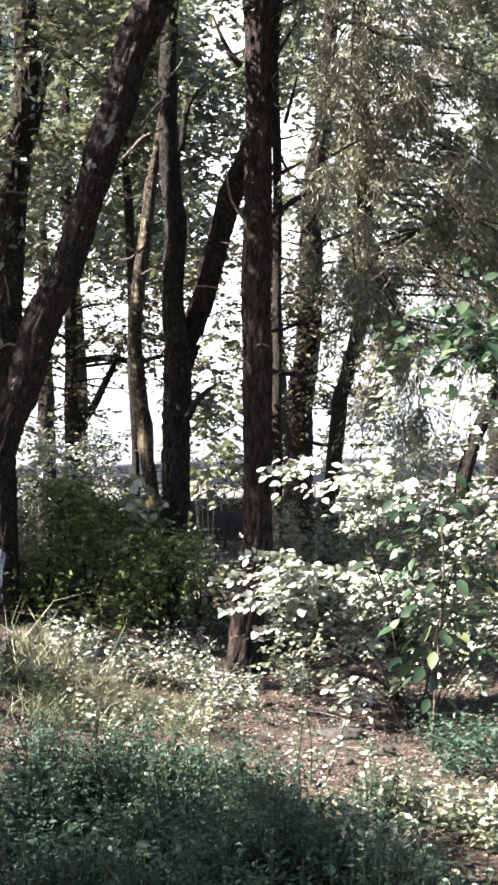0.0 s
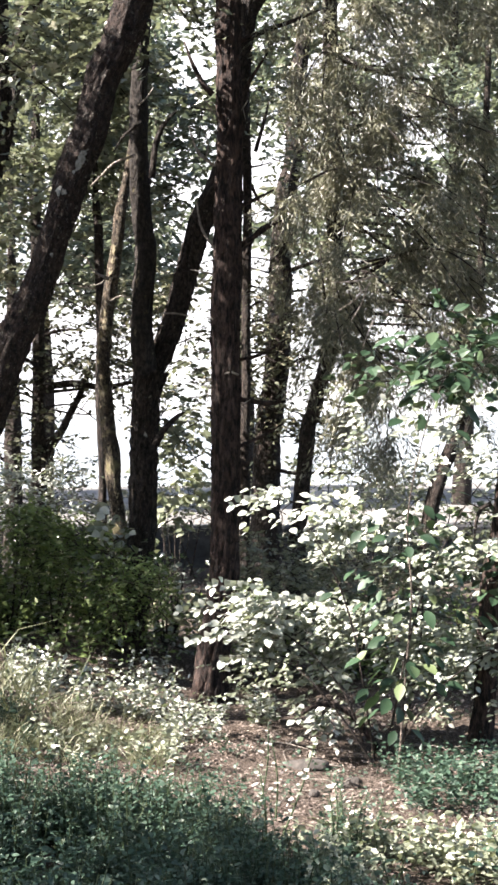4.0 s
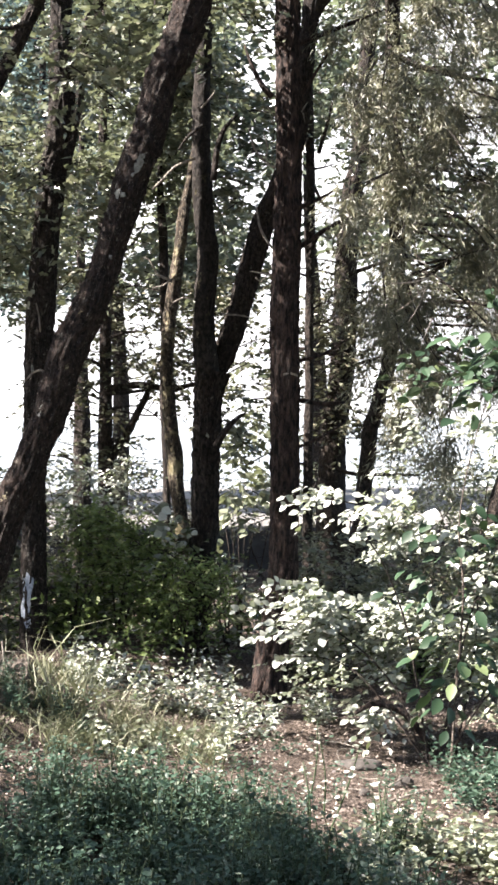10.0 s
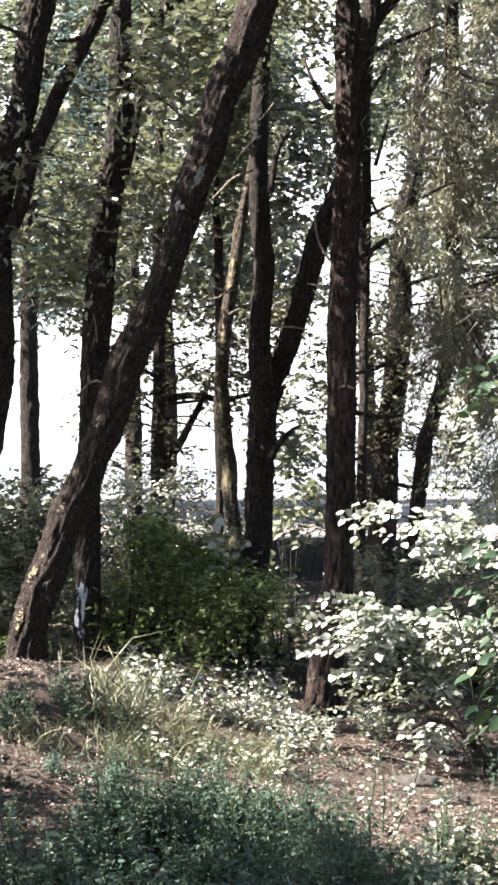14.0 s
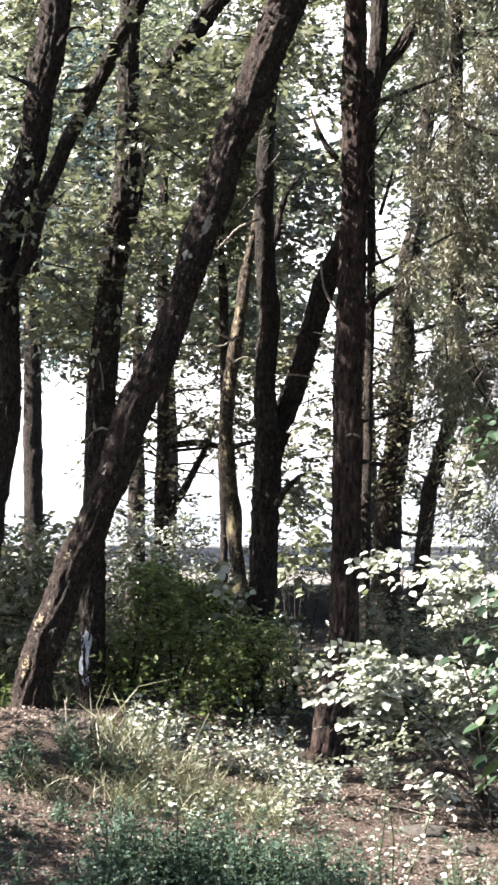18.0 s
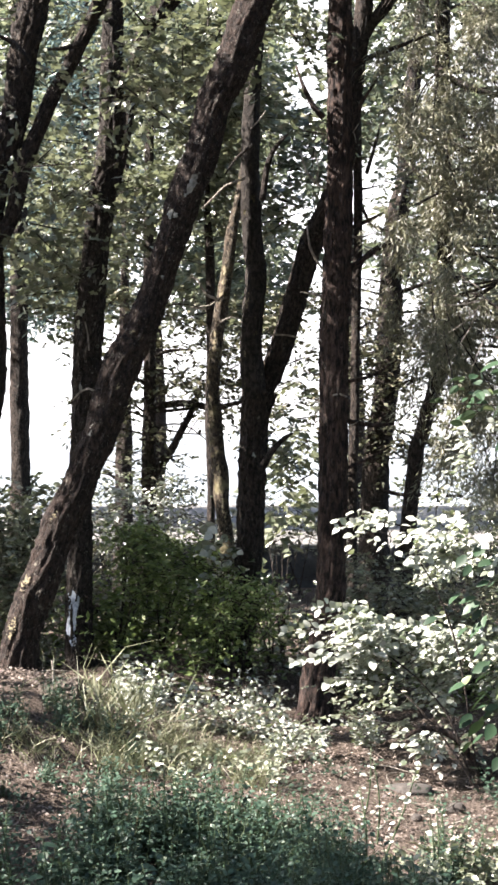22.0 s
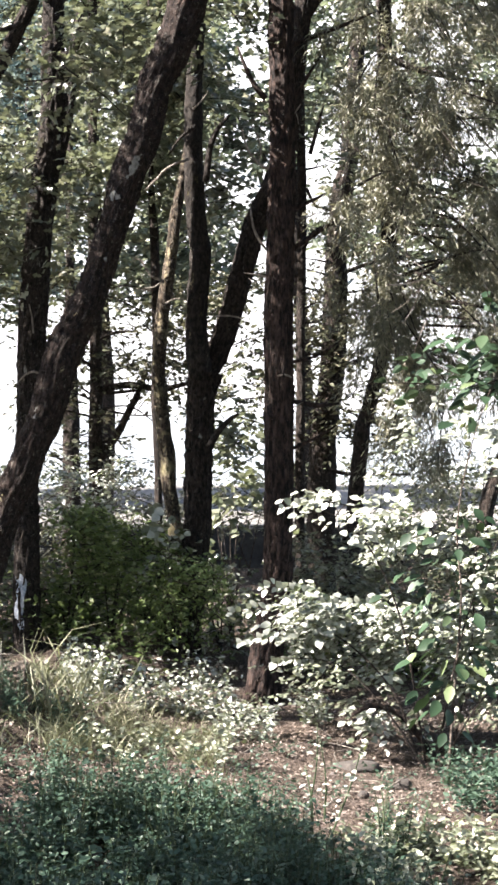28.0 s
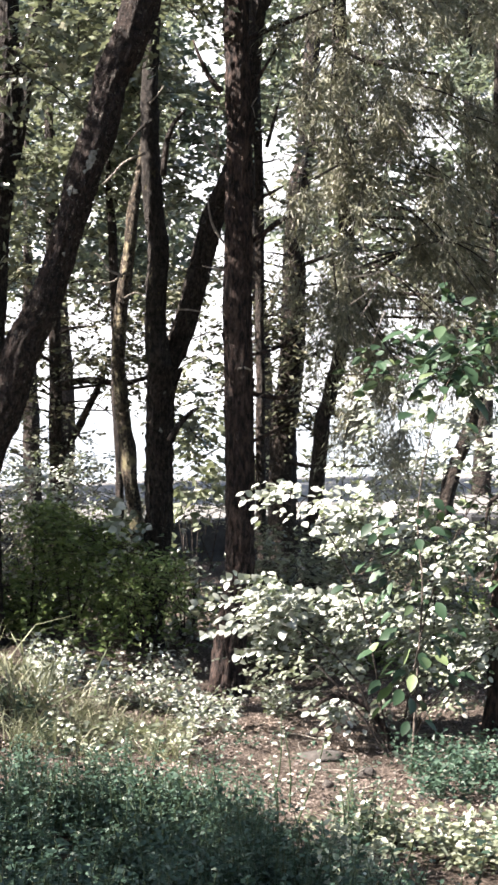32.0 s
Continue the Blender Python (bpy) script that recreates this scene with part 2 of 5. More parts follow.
def tube(points, sides=20, step=0.05, rough=0.06, ridges=0.0, seed=0):
    """A tapered, uneven, closed stem along a line: vertices and quads."""
    s = spline(points, step)
    n = len(s)
    tan = np.gradient(s[:, :3], axis=0)
    tan /= np.linalg.norm(tan, axis=1)[:, None] + 1e-9
    ref = np.array([0.3, 1.0, 0.1]) if abs(tan[:, 1]).mean() < 0.8 else np.array([1.0, 0.1, 0.2])
    u = np.cross(tan, ref)
    u /= np.linalg.norm(u, axis=1)[:, None] + 1e-9
    v = np.cross(tan, u)
    r0 = np.random.default_rng(seed + 11)
    ang = np.linspace(0, 2 * np.pi, sides, endpoint=False)
    length = np.r_[0, np.cumsum(np.linalg.norm(np.diff(s[:, :3], axis=0), axis=1))]
    r = s[:, 3:4] * np.ones((n, sides))
    for k in range(1, 6):
        ph, w = r0.uniform(0, 6.28), r0.uniform(1.5, 5.0) * k * 0.6
        r = r * (1 + rough / k * np.sin(k * ang[None] + ph + np.sin(w * length)[:, None] * 1.3))
    if ridges:
        for k in (9, 13, 19):
            ph, w = r0.uniform(0, 6.28), r0.uniform(2, 6)
            r = r * (1 + ridges * np.sin(k * ang[None] + ph + 1.6 * np.sin(w * length)[:, None] + 2 * np.sin(2.7 * w * length)[:, None]))
        r = r * (1 + ridges * 0.7 * r0.normal(size=r.shape))
    ring = s[:, None, :3] + r[..., None] * (np.cos(ang)[None, :, None] * u[:, None] + np.sin(ang)[None, :, None] * v[:, None])
    verts = ring.reshape(-1, 3)
    i, j = np.meshgrid(np.arange(n - 1), np.arange(sides), indexing="ij")
    q = np.stack([i * sides + j, i * sides + (j + 1) % sides, (i + 1) * sides + (j + 1) % sides, (i + 1) * sides + j], -1).reshape(-1, 4)
    caps = []
    for row, c in ((0, len(verts)), (n - 1, len(verts) + 1)):
        for a in range(0, sides):
            b = row * sides + a
            d = row * sides + (a + 1) % sides
            caps.append((c, d, b, b) if row == 0 else (c, b, d, d))
    verts = np.vstack([verts, s[0, :3], s[-1, :3]])
    tri = np.array(caps)[:, :3]
    return verts, q, tri


def stem_mesh(name, points, mat, sides=20, step=0.05, rough=0.06, ridges=0.0, seed=0):
    v, q, tri = tube(points, sides, step, rough, ridges, seed)
    f = np.vstack([np.c_[q[:, :3]], np.c_[q[:, 0], q[:, 2], q[:, 3]], tri])
    return mesh(name, v, f, mat, True)


# leaf outlines: length along x, width along y; the blade is folded along its rib
OVATE_V = np.array([(0, 0, 0), (0.18, 0.2, 0.05), (0.45, 0.29, 0.06), (0.78, 0.18, 0.0), (1, 0, -0.1), (0.78, -0.18, 0.0), (0.45, -0.29, 0.06), (0.18, -0.2, 0.05), (0.35, 0, 0.0), (0.7, 0, -0.02)])
OVATE_F = np.array([(0, 8, 1), (1, 8, 2), (2, 8, 9), (2, 9, 3), (3, 9, 4), (4, 9, 5), (5, 9, 6), (6, 9, 8), (6, 8, 7), (7, 8, 0)])
LOBED_V = np.array([(0, 0, 0), (0.3, 0.2, 0.04), (0.45, 0.1, 0.02), (0.65, 0.3, 0.02), (0.75, 0.12, 0), (1, 0, -0.08), (0.75, -0.12, 0), (0.65, -0.3, 0.02), (0.45, -0.1, 0.02), (0.3, -0.2, 0.04)])
LOBED_F = np.array([(0, 2, 1), (0, 8, 2), (0, 9, 8), (2, 4, 3), (2, 8, 4), (8, 6, 4), (8, 7, 6), (4, 6, 5)])
KITE_V = np.array([(0, 0, 0), (0.45, 0.27, 0.05), (1, 0, -0.08), (0.45, -0.27, 0.05)])
KITE_F = np.array([(0, 2, 1), (0, 3, 2)])
BROAD_V = np.array([(0, 0, 0), (0.28, 0.23, 0.05), (0.68, 0.2, 0.02), (1, 0, -0.1), (0.68, -0.2, 0.02), (0.28, -0.23, 0.05)])
BROAD_F = np.array([(0, 5, 1), (1, 5, 4), (1, 4, 2), (2, 4, 3)])
BLADE_V = np.array([(0, 0.02, 0), (0, -0.02, 0), (0.4, 0.025, 0.1), (0.4, -0.025, 0.1), (0.75, 0.018, 0.08), (0.75, -0.018, 0.08), (1, 0, -0.02)])
BLADE_F = np.array([(0, 1, 2), (1, 3, 2), (2, 3, 4), (3, 5, 4), (4, 5, 6)])
FROND_V = np.array([(0, 0, 0), (0.4, 0.075, 0.03), (1, 0, 0), (0.4, -0.075, 0.03)])
FROND_F = KITE_F
TWIG_V = np.array([(0, 0.012, 0), (0, -0.006, 0.01), (0, -0.006, -0.01), (0.5, 0.009, 0.03), (0.5, -0.004, 0.037), (0.5, -0.004, 0.023), (1, 0, -0.02)])
TWIG_F = np.array([(0, 1, 3), (1, 4, 3), (1, 2, 4), (2, 5, 4), (2, 0, 5), (0, 3, 5), (3, 4, 6), (4, 5, 6), (5, 3, 6)])


def blades(v0, f0, at, ahead, up, size):
    """Copies of one blade: places (n,3), directions (n,3), rough normals (n,3), lengths (n,)."""
    ahead = ahead / (np.linalg.norm(ahead, axis=1)[:, None] + 1e-9)
    side = np.cross(up, ahead)
    side /= np.linalg.norm(side, axis=1)[:, None] + 1e-9
    up = np.cross(ahead, side)
    s = size[:, None, None]
    v = at[:, None] + s * (v0[None, :, :1] * ahead[:, None] + v0[None, :, 1:2] * side[:, None] + v0[None, :, 2:] * up[:, None])
    f = f0[None] + (np.arange(len(at)) * len(v0))[:, None, None]
    return v.reshape(-1, 3), f.reshape(-1, 3)


def unit(n):
    v = rng.normal(size=(n, 3))
    return v / np.linalg.norm(v, axis=1)[:, None]


def sprays(origins, ways, length, count, size, droop=0.3, spread=0.9, tilt=0.5):
    """Leaves set in turn along short twigs. Gives places, directions, normals, sizes."""
    n = len(origins)
    t = (np.arange(count) + 0.6) / count
    ln = length * rng.uniform(0.6, 1.25, (n, 1, 1))
    way = ways / (np.linalg.norm(ways, axis=1)[:, None] + 1e-9)
    at = origins[:, None] + ln * t[None, :, None] * way[:, None]
    at[..., 2] -= droop * ln[..., 0] * t[None] ** 2
    at = at + rng.normal(size=at.shape) * size * 0.25
    flat = np.cross(way, np.array([0, 0, 1.0]))
    flat /= np.linalg.norm(flat, axis=1)[:, None] + 1e-6
    turn = np.where(np.arange(count) % 2 == 0, 1.0, -1.0)[None, :, None] * spread
    ahead = way[:, None] * 0.7 + turn * flat[:, None] + rng.normal(size=at.shape) * 0.3
    ahead[..., 2] -= droop * 0.6
    up = np.array([0, 0, 1.0])[None, None] + rng.normal(size=at.shape) * tilt
    return at.reshape(-1, 3), ahead.reshape(-1, 3), up.reshape(-1, 3), size * rng.uniform(0.6, 1.25, n * count)


def in_box(n, lo, hi, gap=0.0, scale=1.0, seed=0.0):
    """Random places in a box, thinned to clumps by a noise field."""
    out = []
    need = n
    while need > 0:
        p = rng.uniform(lo, hi, (max(200, need * 2), 3))
        keep = np.array([noise.noise(Vector(q) * scale + Vector((seed, 0, 0))) for q in p]) > gap
        p = p[keep][:need]
        out.append(p)
        need -= len(p)
    return np.vstack(out)


def crown(name, parent, boxes, mat, size=0.09, count=9, length=0.35, shape=(KITE_V, KITE_F), droop=0.35, tilt=1.0, label=""):
    """A crown of leaf sprays. boxes: rows of (number, low corner, high corner, gap, scale)."""
    vs, fs, base = [], [], 0
    tw = []
    for k, (n, lo, hi, gap, scale) in enumerate(boxes):
        o = in_box(n, lo, hi, gap, scale, seed=len(name) * 3.7 + k * 11.3)
        w = unit(n)
        w[:, 2] *= 0.45
        m = max(1, n // 3)
        tw.append((o[:m] - 0.25 * length * w[:m], w[:m] - np.array([0, 0, 0.5 * droop]), unit(m), length * rng.uniform(1.0, 1.9, m)))
        v, f = blades(*shape, *sprays(o, w, length, count, size, droop, 0.9, tilt))
        vs.append(v)
        fs.append(f + base)
        base += len(v)
    tv, tf = blades(TWIG_V, TWIG_F, *(np.concatenate(c) for c in zip(*tw)))
    part("twig_growth", mesh("twig_growth", tv, tf, BARK_OAK), parent, kind="stuff")
    return part(name, mesh(name, np.vstack(vs), np.vstack(fs), mat), parent, label)


# ---- ground ----
def step01(a, b, x):
    t = np.clip((x - a) / (b - a), 0, 1)
    return t * t * (3 - 2 * t)


def height(x, y):
    """The lie of the forest floor."""
    x, y = np.asarray(x, float), np.asarray(y, float)
    z = -0.40 + 0.42 * (1 - step01(2.0, 5.6, y))
    z = z + 0.52 * np.exp(-((x + 1.35) / 0.75) ** 2 - ((y - 9.5) / 1.5) ** 2)
    z = z + 0.26 * np.exp(-((x + 0.5) / 0.9) ** 2 - ((y - 12.3) / 0.9) ** 2)
    z = z + 0.12 * np.exp(-((x + 0.6) / 0.9) ** 2 - ((y - 7.5) / 1.2) ** 2)
    z = z + 0.03 * np.sin(1.7 * x + 0.9 * y) * np.exp(-((y - 8) / 9) ** 2) + 0.02 * np.sin(3.9 * x - 2.3 * y + 1) * np.exp(-((y - 8) / 9) ** 2)
    return z - 0.25 * step01(38, 44, y)


def build_ground():
    xs = np.unique(np.r_[np.linspace(-2500, -60, 14), np.linspace(-60, -4, 22), np.arange(-4, 4.5, 0.07), np.linspace(4.5, 60, 22), np.linspace(60, 2500, 14)])
    ys = np.unique(np.r_[np.linspace(-2500, -30, 14), np.linspace(-30, 4, 20), np.arange(4, 15, 0.07), np.linspace(15, 60, 40), np.linspace(60, 2500, 14)])
    gx, gy = np.meshgrid(xs, ys, indexing="ij")
    gz = height(gx, gy)
    near = (np.abs(gx) < 4.4) & (gy > 4) & (gy < 15)
    gz = gz + near * rng.normal(size=gz.shape) * 0.009
    v = np.stack([gx, gy, gz], -1).reshape(-1, 3)
    i, j = np.meshgrid(np.arange(len(xs) - 1), np.arange(len(ys) - 1), indexing="ij")
    m = len(ys)
    f = np.stack([i * m + j, (i + 1) * m + j, (i + 1) * m + j + 1, i * m + j + 1], -1).reshape(-1, 4)
    ob = new("ground", mesh("ground", v, f, SOIL, True))
    tagged(ob, "brown forest floor of leaf mould and dry litter", "ground", kind="structure")


build_ground()


def slab(name, x0, x1, y0, y1, z0, z1, mat, nx=1, ny=1, wave=0.0):
    """A bed with a rough top, closed on its sides."""
    xs, ys = np.linspace(x0, x1, nx + 1), np.linspace(y0, y1, ny + 1)
    gx, gy = np.meshgrid(xs, ys, indexing="ij")
    top = np.stack([gx, gy, z1 + wave * rng.normal(size=gx.shape)], -1).reshape(-1, 3)
    bm = bmesh.new()
    vt = [bm.verts.new(p) for p in top]
    m = ny + 1
    for a in range(nx):
        for b in range(ny):
            bm.faces.new([vt[a * m + b], vt[(a + 1) * m + b], vt[(a + 1) * m + b + 1], vt[a * m + b + 1]])
    r = bmesh.ops.extrude_face_region(bm, geom=[e for e in bm.edges if e.is_boundary])
    for v in r["geom"]:
        if isinstance(v, bmesh.types.BMVert):
            v.co.z = z0
    bmesh.ops.recalc_face_normals(bm, faces=bm.faces)
    me = bpy.data.meshes.new(name)
    bm.to_mesh(me)
    bm.free()
    me.materials.append(mat)
    return me


road = new("road", slab("road", -45, 45, 24.3, 38, -0.7, -0.19, GRAVEL, 90, 14, 0.015))
tagged(road, "pale grey gravel track in the sun beyond the trees", "road", kind="structure")
water = new("water", slab("water", -1800, 1800, 43, 2200, -1.2, -0.52, WATER))
tagged(water, "bright lake water glaring under the sky", "water", kind="structure")

# bright hazy sky over the far side of the lake
m, n, l, p = material("bright haze")
e = n.new("ShaderNodeEmission")
e.inputs[0].default_value, e.inputs[1].default_value = (0.95, 0.98, 1.0, 1), 0.34
l.new(e.outputs[0], n["Material Output"].inputs[0])
haze = new("backdrop", mesh("backdrop", [(-700, 1500, -5), (700, 1500, -5), (700, 1500, 560), (-700, 1500, 560)], [(0, 1, 2, 3)], m))
tagged(haze, "white overexposed haze above the lake", "sky", kind="structure")

# low bank wall of dark stones along the edge of the wood
kerb = thing("kerb", (0, 20.2, -0.5), "low dark stone kerb wall at the edge of the wood", "kerb", kind="structure")
x = -9.0
while x < 9.0:
    w = random.uniform(0.5, 0.9)
    bm = bmesh.new()
    bmesh.ops.create_cube(bm, size=1.0)
    bmesh.ops.bevel(bm, geom=list(bm.edges), offset=0.06, segments=1, affect="EDGES")
    for v in bm.verts:
        v.co.x = (v.co.x * (w - 0.02)) + x + w / 2
        v.co.y = v.co.y * 0.4 + 20.2 + random.uniform(-0.02, 0.02)
        v.co.z = v.co.z * 0.62 - 0.18 + random.uniform(-0.015, 0.015)
    me = bpy.data.meshes.new("stone")
    bm.to_mesh(me)
    bm.free()
    me.materials.append(KERB)
    part("stone", me, kerb)
    x += w

# ---- trees ----
def tree(label, stems, mat, group="", base=None, sides=22, ridges=0.035, names=None, category="tree", step=0.05):
    """A tree from its stems: the first is the trunk, the others its limbs. Each stem: rows of (x, y, z, r)."""
    b = base or stems[0][0][:3]
    t = thing("tree", b, label, category, group)
    for k, s in enumerate(stems):
        name = "trunk" if k == 0 else "limb"
        rows = [(x, y, z, r * 0.97) for x, y, z, r in s]
        if k == 0:
            x0, y0, z0, r0 = rows[0]
            g = float(height(x0, y0))
            rows[0] = (x0, y0, z0, r0)
            rows.insert(0, (x0, y0, min(g, z0) - 0.12, r0 * 1.25))
        part(name, stem_mesh(name, rows, mat, sides if k == 0 else max(10, sides - 6), step, 0.07, ridges, seed=k + len(label)), t)
    return t


def twig(parent, rows, mat=None, name="branch"):
    """A thin branch: rows of (x, y, z, r)."""
    return part(name, stem_mesh(name, rows, mat or TWIG, 7, 0.05, 0.12, seed=len(rows)), parent)


# stems, from the ground up: x, y, z, radius
A = [(0.61, 10.90, -0.43, 0.140), (0.63, 10.90, -0.28, 0.121), (0.66, 10.90, -0.05, 0.113), (0.69, 10.90, 0.18, 0.105), (0.72, 10.90, 0.45, 0.101), (0.73, 10.90, 0.76, 0.101), (0.74, 10.90, 1.15, 0.101), (0.74, 10.90, 1.54, 0.101), (0.75, 10.90, 1.93, 0.101), (0.75, 10.90, 2.32, 0.101), (0.76, 10.90, 2.71, 0.097), (0.77, 10.90, 3.10, 0.093), (0.78, 10.90, 3.49, 0.090), (0.78, 10.90, 3.88, 0.086), (0.78, 10.90, 4.27, 0.086), (0.78, 10.90, 4.67, 0.078), (0.78, 10.90, 5.10, 0.074), (0.78, 10.90, 6.60, 0.065), (0.76, 10.90, 8.60, 0.040)]
B = [(-1.31, 10.05, 0.14, 0.126), (-1.29, 10.05, 0.28, 0.111), (-1.24, 10.05, 0.46, 0.115), (-1.17, 10.05, 0.64, 0.115), (-1.11, 10.05, 0.81, 0.108), (-1.05, 10.05, 0.99, 0.111), (-0.95, 10.05, 1.17, 0.108), (-0.88, 10.05, 1.35, 0.104), (-0.80, 10.05, 1.53, 0.104), (-0.74, 10.05, 1.71, 0.111), (-0.69, 10.05, 1.89, 0.115), (-0.62, 10.05, 2.07, 0.111), (-0.53, 10.05, 2.25, 0.108), (-0.46, 10.05, 2.43, 0.097), (-0.41, 10.05, 2.61, 0.093), (-0.35, 10.05, 2.79, 0.097), (-0.30, 10.05, 2.97, 0.104), (-0.24, 10.05, 3.15, 0.108), (-0.16, 10.05, 3.33, 0.108), (-0.11, 10.05, 3.52, 0.104), (-0.06, 10.05, 3.70, 0.108), (0.04, 10.05, 3.88, 0.115), (0.16, 10.05, 4.24, 0.118), (0.30, 10.05, 4.60, 0.118), (0.38, 10.05, 4.79, 0.118), (0.90, 10.10, 6.00, 0.100), (1.50, 10.20, 7.40, 0.070)]
C = [(-1.09, 11.90, -0.19, 0.127), (-1.10, 11.90, -0.09, 0.106), (-1.10, 11.90, 0.25, 0.098), (-1.09, 11.90, 0.67, 0.093), (-1.09, 11.90, 1.10, 0.093), (-1.07, 11.90, 1.52, 0.098), (-1.05, 11.90, 1.86, 0.102), (-1.04, 11.90, 2.16, 0.102), (-1.01, 11.90, 2.58, 0.102), (-0.98, 11.90, 3.01, 0.102), (-0.95, 11.90, 3.22, 0.102), (-0.92, 11.90, 3.44, 0.102), (-0.88, 11.90, 3.65, 0.102), (-0.86, 11.90, 3.86, 0.098), (-0.86, 11.90, 4.29, 0.085), (-0.86, 11.90, 4.72, 0.081), (-0.85, 11.90, 5.15, 0.076), (-0.84, 11.90, 5.41, 0.072), (-0.80, 11.90, 7.20, 0.055)]
C2 = [(-0.83, 11.85, 3.39, 0.034), (-0.78, 11.85, 3.64, 0.042), (-0.73, 11.85, 3.94, 0.042), (-0.70, 11.85, 4.28, 0.047), (-0.63, 11.85, 4.54, 0.051), (-0.49, 11.85, 4.72, 0.059), (-0.35, 11.85, 4.88, 0.068), (-0.19, 11.85, 5.11, 0.068), (-0.01, 11.85, 5.35, 0.072), (0.70, 11.80, 6.40, 0.060)]
D = [(0.09, 12.30, -0.14, 0.114), (0.15, 12.30, 0.12, 0.101), (0.18, 12.30, 0.43, 0.097), (0.20, 12.30, 0.78, 0.105), (0.20, 12.30, 1.22, 0.101), (0.22, 12.30, 1.66, 0.105), (0.26, 12.30, 1.90, 0.136)]
DL = [(0.22, 12.25, 1.83, 0.092), (0.20, 12.25, 2.10, 0.087), (0.21, 12.25, 2.53, 0.087), (0.24, 12.25, 2.75, 0.087), (0.22, 12.25, 2.97, 0.083), (0.20, 12.25, 3.19, 0.079), (0.19, 12.25, 3.41, 0.079), (0.18, 12.25, 3.85, 0.074), (0.20, 12.25, 4.29, 0.066), (0.22, 12.25, 4.64, 0.066), (0.25, 12.25, 4.91, 0.066), (0.28, 12.25, 5.17, 0.061), (0.29, 12.25, 5.35, 0.052)]
DR = [(0.20, 12.40, 1.70, 0.097), (0.27, 12.40, 1.88, 0.097), (0.38, 12.40, 2.10, 0.093), (0.47, 12.40, 2.37, 0.089), (0.52, 12.40, 2.55, 0.089), (0.64, 12.40, 2.99, 0.089), (0.71, 12.40, 3.17, 0.084), (0.84, 12.40, 3.44, 0.080), (0.96, 12.40, 3.88, 0.075), (1.01, 12.40, 4.33, 0.066), (1.06, 12.40, 4.73, 0.066), (1.09, 12.40, 5.09, 0.066), (1.10, 12.40, 5.49, 0.062), (1.20, 12.40, 6.80, 0.045)]
DR2 = [(1.06, 12.40, 4.64, 0.040), (1.14, 12.40, 4.79, 0.044), (1.25, 12.40, 4.93, 0.049), (1.36, 12.40, 5.12, 0.053), (1.48, 12.40, 5.29, 0.044), (1.59, 12.40, 5.50, 0.040)]
E = [(0.08, 12.55, -0.13, 0.067), (0.06, 12.55, 0.18, 0.063), (0.03, 12.55, 0.49, 0.058), (0.01, 12.55, 0.76, 0.058), (-0.02, 12.55, 0.99, 0.058), (-0.03, 12.55, 1.21, 0.063), (-0.06, 12.55, 1.43, 0.058), (-0.08, 12.55, 1.66, 0.058), (-0.10, 12.55, 1.88, 0.054), (-0.09, 12.55, 2.11, 0.054), (-0.07, 12.55, 2.33, 0.054), (-0.04, 12.55, 2.56, 0.054), (-0.00, 12.55, 2.78, 0.049), (0.03, 12.55, 3.00, 0.049), (0.04, 12.55, 3.10, 0.049), (0.07, 12.55, 3.27, 0.040), (0.11, 12.55, 3.46, 0.036), (0.17, 12.55, 3.85, 0.028), (0.26, 12.50, 4.50, 0.014)]
E2 = [(-0.13, 13.50, -0.25, 0.045), (-0.12, 13.50, 0.46, 0.039), (-0.12, 13.50, 1.18, 0.034), (-0.14, 13.50, 1.66, 0.034), (-0.13, 13.50, 2.15, 0.034), (-0.13, 13.50, 2.63, 0.039), (-0.14, 13.50, 3.11, 0.039), (-0.16, 13.50, 3.59, 0.024), (-0.10, 13.50, 4.60, 0.010)]
F = [(-1.79, 11.00, 0.19, 0.134), (-1.79, 11.00, 0.54, 0.118), (-1.77, 11.00, 0.93, 0.114), (-1.73, 11.00, 1.32, 0.114), (-1.68, 11.00, 1.64, 0.114), (-1.64, 11.00, 1.87, 0.114), (-1.63, 11.00, 2.11, 0.114), (-1.64, 11.00, 2.50, 0.114), (-1.65, 11.00, 2.90, 0.110), (-1.64, 11.00, 3.09, 0.098), (-1.60, 11.00, 3.29, 0.094), (-1.55, 11.00, 3.49, 0.102), (-1.48, 11.00, 3.69, 0.094), (-1.44, 11.00, 3.88, 0.094), (-1.41, 11.00, 4.16, 0.094), (-1.34, 11.00, 4.48, 0.102), (-1.30, 11.00, 4.79, 0.106), (-1.28, 11.00, 5.11, 0.102), (-1.15, 11.00, 6.60, 0.080)]
F2 = [(-1.55, 10.90, 2.88, 0.047), (-1.46, 10.90, 3.08, 0.051), (-1.42, 10.90, 3.28, 0.054), (-1.36, 10.90, 3.47, 0.054), (-1.28, 10.90, 3.67, 0.051), (-1.20, 10.90, 3.87, 0.051), (-1.13, 10.90, 4.00, 0.047), (-1.03, 10.90, 4.20, 0.047), (-0.94, 10.90, 4.38, 0.047), (-0.85, 10.90, 4.59, 0.051), (-0.73, 10.90, 4.81, 0.051), (-0.66, 10.90, 5.01, 0.047), (-0.30, 10.90, 6.20, 0.035)]
G = [(-2.21, 17.00, -0.30, 0.139), (-2.20, 17.00, 0.81, 0.121), (-2.20, 17.00, 1.18, 0.109), (-2.21, 17.00, 1.78, 0.103), (-2.22, 17.00, 3.00, 0.097), (-2.22, 17.00, 4.22, 0.091), (-2.23, 17.00, 5.44, 0.085), (-2.23, 17.00, 6.97, 0.079)]
